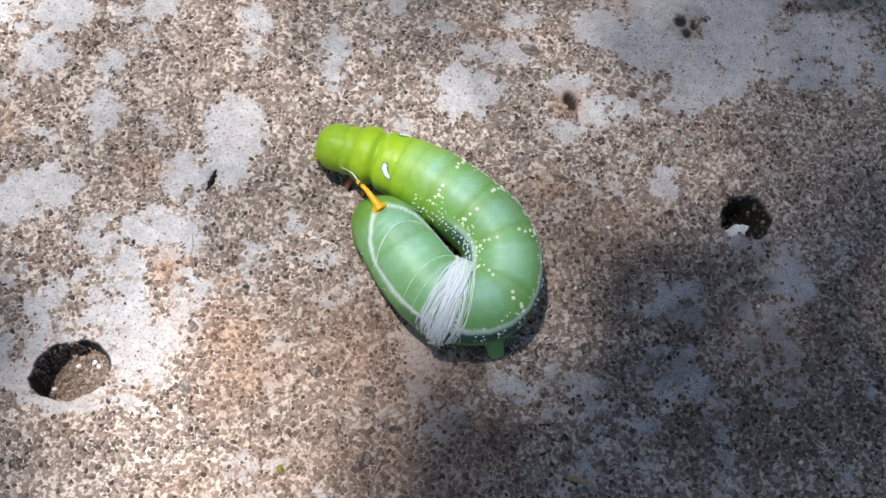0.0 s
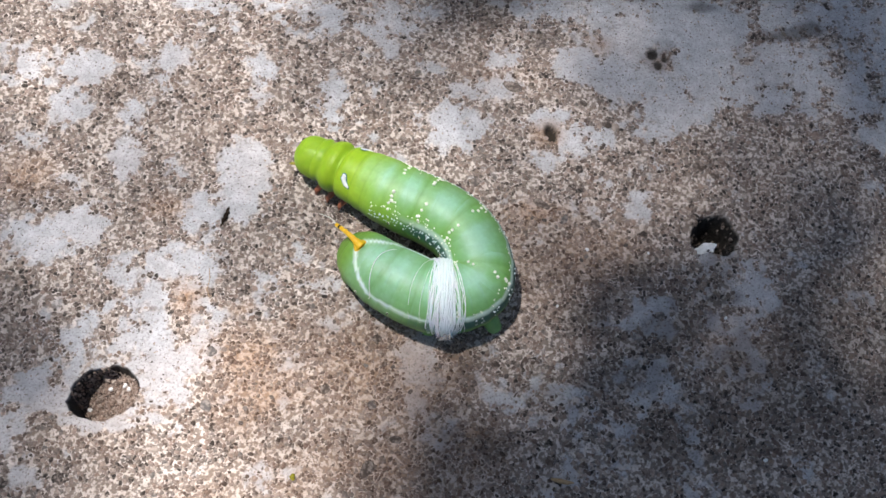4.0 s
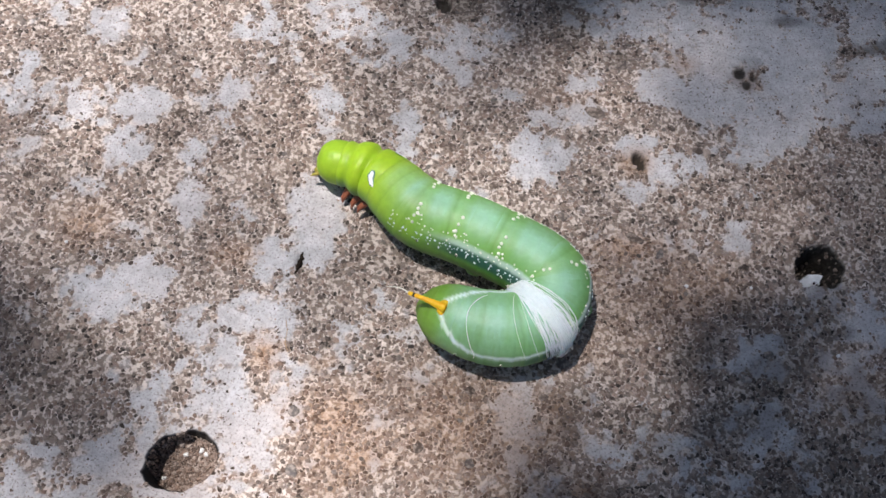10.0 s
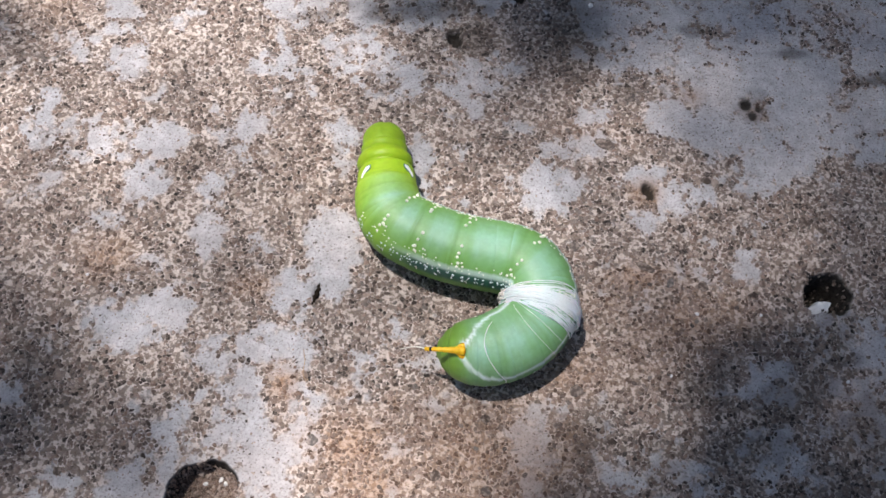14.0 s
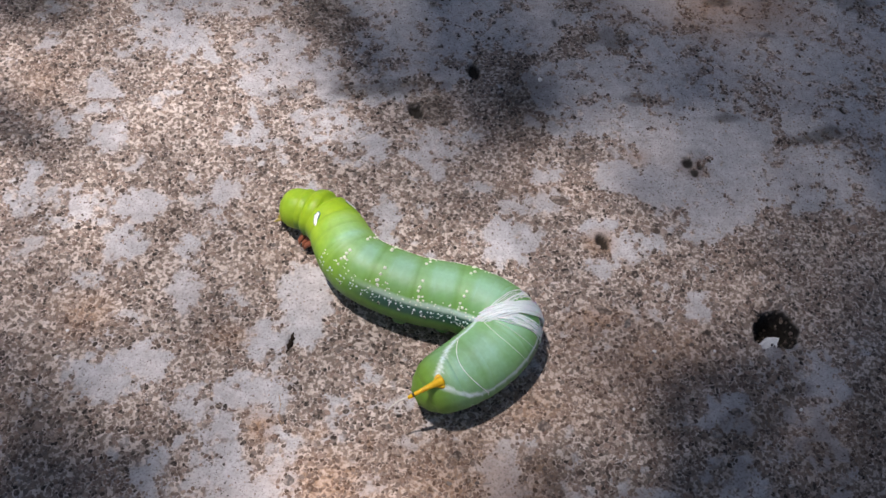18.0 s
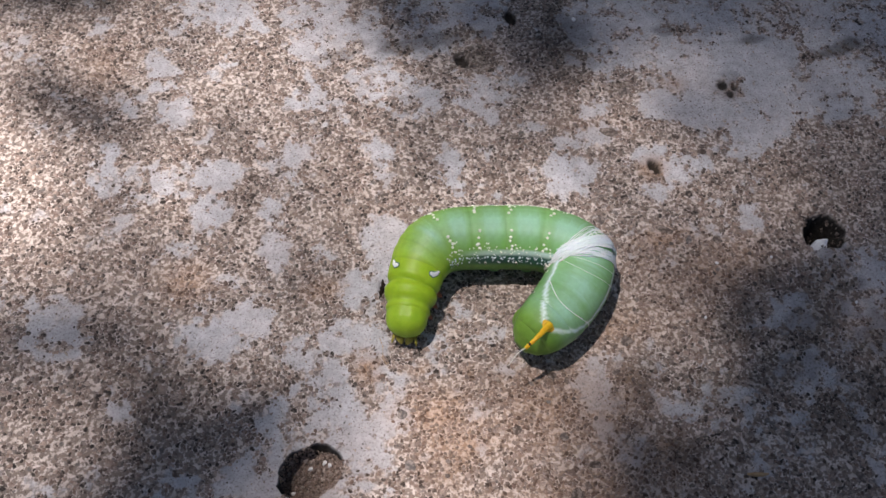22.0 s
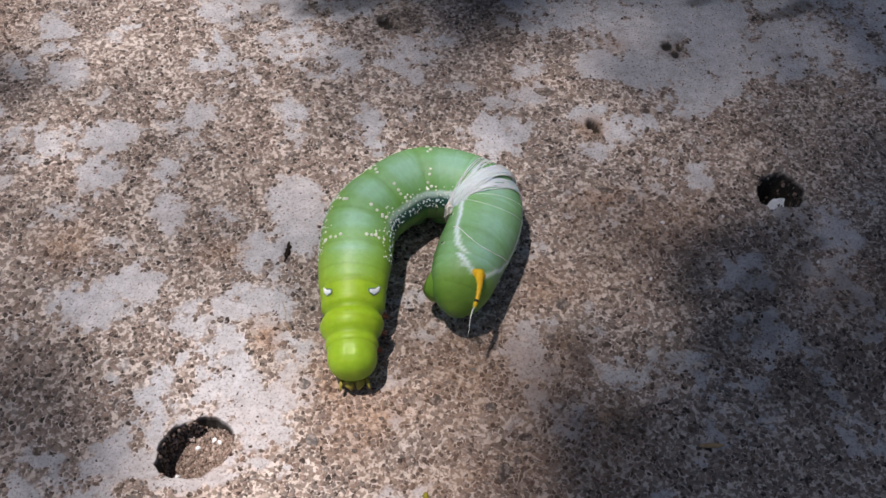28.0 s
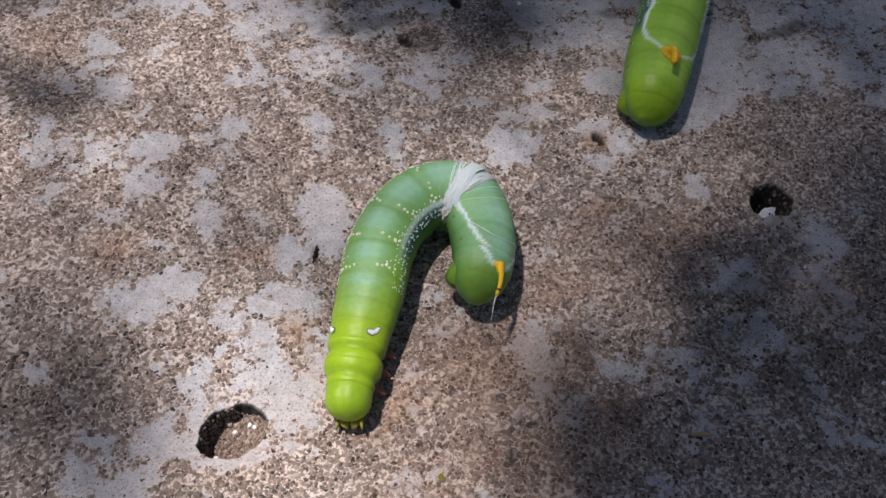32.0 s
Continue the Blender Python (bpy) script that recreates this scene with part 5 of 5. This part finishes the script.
def motions():
    crawl = []

    def at(t, front, roll, lift, *line):
        crawl.append((t, posture([(line[i], line[i + 1]) for i in range(0, 18, 2)], [u for u, _ in wrapped_pieces], roll, lift, front)))

    at(0, 5, 0, 0, -12.3, 0.1, 0.6, -4.1, 8.9, -9.2, 14.0, -13.4, 17.6, -18.9, 16.5, -26.8, 10.2, -28.3, 0.5, -18.0, -4.1, -11.7)
    at(1, 5, 0.5, 0, -13.1, 0.9, -2.1, -2.0, 8.0, -7.8, 13.6, -12.5, 17.5, -18.3, 16.4, -26.2, 9.4, -27.8, 0.3, -18.2, -4.6, -11.4)
    at(2, 5, 1, 0, -13.7, 3.5, -2.6, -1.2, 7.4, -7.6, 13.5, -11.7, 17.6, -17.8, 16.7, -25.1, 10.8, -27.2, 0.5, -18.4, -5.3, -12.1)
    at(3, 5, 1.5, 0, -14.6, 5.3, -3.1, -1.8, 6.5, -6.8, 12.1, -10.2, 16.0, -14.8, 16.3, -21.8, 10.6, -25.5, -0.7, -18.5, -6.2, -12.3)
    at(3.5, 5, 1.8, 0, -15.3, 5.4, -4.3, -0.6, 3.6, -5.2, 8.3, -7.9, 13.9, -12.6, 16.2, -20.8, 10.7, -24.0, -1.6, -18.5, -7.1, -12.6)
    at(5.5, 5, 2.8, 0, -16.5, 9.5, -7.7, 2.3, 0.4, -3.1, 6.3, -5.7, 13.1, -10.4, 15.4, -19.4, 10.2, -23.2, -0.7, -17.2, -6.5, -12.5)
    at(6, 5, 3, 0, -16.9, 9.6, -7.9, 3.3, -0.4, -3.6, 6.6, -6.4, 12.9, -12.1, 15.4, -19.9, 10.2, -23.4, 0.1, -17.1, -6.8, -12.3)
    at(7, 6.5, 3.5, 0, -19.2, 10.7, -9.2, 3.7, 0.3, -2.8, 6.4, -6.2, 12.9, -11.6, 15.3, -19.6, 11.0, -23.0, -0.5, -19.2, -7.7, -13.3)
    at(8, 8, 4, 0, -21.2, 11.9, -10.3, 5.2, -1.5, -1.1, 4.2, -4.9, 9.8, -7.8, 14.5, -14.7, 11.4, -19.8, -1.0, -17.3, -9.1, -13.8)
    at(9, 11, 6.8, 0, -21.5, 12.4, -12.3, 6.5, -6.6, 0.7, -0.9, -2.3, 6.3, -5.7, 13.0, -12.2, 11.1, -18.4, -1.9, -17.9, -9.3, -13.9)
    at(10, 14, 9.6, 0, -25.6, 12.5, -14.8, 7.6, -8.5, 0.7, -2.4, -2.1, 5.1, -6.1, 12.4, -12.1, 10.2, -18.3, -2.1, -19.0, -9.4, -15.0)
    at(11, 14, 12.4, 0, -23.6, 15.9, -15.5, 10.3, -9.5, 1.1, -3.3, -1.5, 3.7, -4.9, 11.3, -9.5, 9.6, -15.8, -3.0, -17.6, -9.9, -15.4)
    at(12, 10, 15.2, 0, -15.8, 24.5, -16.0, 11.7, -9.4, 2.9, -3.1, -0.9, 3.8, -3.2, 11.2, -6.8, 10.2, -12.1, -2.6, -17.4, -9.1, -15.8)
    at(13, 7, 18, 0, -14.5, 25.9, -16.5, 11.6, -11.1, 3.0, -6.1, -0.4, -1.2, -2.5, 6.5, -4.9, 9.4, -10.7, -1.5, -18.4, -8.8, -17.2)
    at(13.5, 4, 17.7, 0.07, -17.5, 25.3, -16.7, 12.5, -13.9, 4.9, -9.5, 2.0, -3.7, -0.8, 6.2, -4.2, 8.4, -11.5, -1.8, -19.1, -8.3, -18.0)
    at(16, -3, 16, 0.43, -9.8, 24.6, -16.6, 16.4, -16.7, 6.1, -11.8, 2.3, -4.8, -0.2, 3.8, -3.5, 8.5, -8.3, -2.8, -17.5, -8.5, -17.6)
    at(17, 3, 15.3, 0.57, -20.8, 29.6, -19.0, 16.9, -17.1, 8.1, -11.9, 4.6, -5.7, 0.9, 2.7, -2.5, 8.6, -7.7, -0.6, -17.0, -6.1, -18.7)
    at(18, 10, 14.7, 0.71, -29.5, 21.7, -21.0, 16.5, -17.1, 7.4, -12.1, 3.5, -5.4, 0.3, 2.1, -2.0, 8.5, -6.9, -1.4, -17.1, -7.3, -19.3)
    at(19, 13, 15, 0.86, -34.8, 14.1, -24.6, 12.4, -16.8, 6.6, -11.9, 2.9, -5.2, 1.1, 2.0, -1.5, 8.4, -5.7, -1.2, -17.5, -6.8, -19.0)
    at(20, 14, 16, 1, -35.7, 9.1, -25.5, 7.7, -16.1, 5.2, -10.6, 2.8, -4.6, -0.1, 3.2, -1.4, 9.8, -6.7, -0.8, -18.8, -5.2, -21.4)
    at(21, 11, 18, 1.1, -33.3, -6.9, -25.7, 2.2, -16.0, 2.4, -10.9, 1.0, -4.3, -1.0, 3.1, -3.2, 8.2, -8.0, -0.0, -19.4, -6.3, -23.5)
    at(22, 2, 19, 1.2, -27.7, -16.8, -23.6, -6.4, -17.3, -0.5, -10.7, -0.7, -4.4, -1.8, 2.8, -3.9, 8.0, -8.4, -0.3, -20.1, -6.7, -24.0)
    at(23, 3, 20, 1.3, -20.4, -24.4, -20.5, -12.0, -16.6, -2.0, -10.5, -0.0, -4.7, -1.5, 2.4, -3.1, 7.8, -7.8, 0.0, -19.3, -6.8, -23.9)
    at(24, 8, 21, 1.4, -22.5, -28.3, -20.4, -14.6, -16.9, -4.0, -10.8, -1.0, -5.0, -1.3, 1.6, -2.6, 7.2, -6.8, -1.2, -19.1, -6.5, -23.9)
    at(25, 6.5, 23.5, 1.5, -22.5, -30.8, -21.5, -15.7, -17.7, -3.3, -13.5, -0.6, -8.1, -0.4, -2.2, -1.4, 4.1, -4.2, -0.5, -19.0, -5.1, -25.4)
    at(26, 5, 26, 1.5, -24.9, -31.6, -22.6, -18.0, -19.6, -8.7, -15.7, -4.0, -11.4, -1.8, -3.6, 1.1, 3.9, -3.4, -0.7, -19.0, -5.4, -25.8)
    at(26.5, 5, 26.8, 1.5, -24.3, -33.4, -21.9, -19.5, -19.1, -10.2, -17.2, -4.7, -11.4, -1.1, -3.1, 1.0, 3.9, -4.2, -0.8, -18.8, -4.7, -25.9)
    at(28.5, 5, 30, 1.5, -23.0, -33.9, -21.0, -21.4, -19.0, -12.5, -16.7, -6.6, -11.8, -2.7, -4.6, 0.1, 3.7, -3.9, -1.5, -18.1, -4.9, -26.4)
    at(29, 5, 32, 1.5, -21.3, -36.1, -20.8, -23.5, -18.9, -13.4, -17.1, -7.2, -12.0, -3.6, -5.0, -0.0, 3.7, -3.7, -1.5, -17.8, -4.8, -26.3)
    at(30, 9.5, 34, 1.5, -31.2, -35.2, -23.6, -25.0, -19.7, -15.5, -16.0, -8.8, -11.5, -4.7, -4.0, -0.2, 3.1, -3.8, -1.6, -16.7, -5.1, -26.7)
    at(31, 14, 36, 1.5, -30.0, -40.8, -24.9, -27.0, -20.7, -16.3, -18.0, -9.8, -12.9, -4.3, -6.6, 0.7, 1.1, -1.9, -1.1, -16.4, -3.6, -25.9)
    at(32, 16, 36, 1.5, -30.2, -41.7, -25.5, -27.9, -21.0, -17.1, -18.7, -11.2, -14.5, -5.2, -8.1, -0.6, -1.3, -1.1, -0.3, -15.7, -3.7, -24.6)
    for n, (_, piece) in enumerate(wrapped_pieces):
        walk(piece, [(t, poses[n]) for t, poses in crawl])
    for leaf, m, sway in swaying:
        walk(leaf, [(t, Matrix.Translation((x * MM, y * MM, 0)) @ m) for t, x, y in sway])
    # the second caterpillar is set down late, rolling from its side onto its feet
    walk(other, [(t, pose(x * MM, y * MM, z * MM, 0, 0, turn) @ pose(0, 0, 6 * MM) @ pose(0, 0, 0, 0, roll, 0) @ pose(0, 0, -6 * MM)) for t, x, y, z, turn, roll in (
        (0.0, 110, 190, 0, -20, 70), (29.2, 110, 190, 0, -20, 70), (29.6, 84, 72, 14, 0, 80), (29.8, 66, 5, 6, 4, 78), (29.9, 70, 11, 2, 24, 105), (30.0, 53.2, 6.5, 0, 1, 88), (30.4, 52, 7, 0, -2, 84),
        (30.6, 50, 8, 0, -9, 74), (30.8, 46, 8, 0, -16, 58), (31.0, 42, 8.2, 0, -22, 42), (31.5, 42, 10.5, 0, -21, 26), (32.0, 42, 11.5, 0, -20, 16))])


motions()
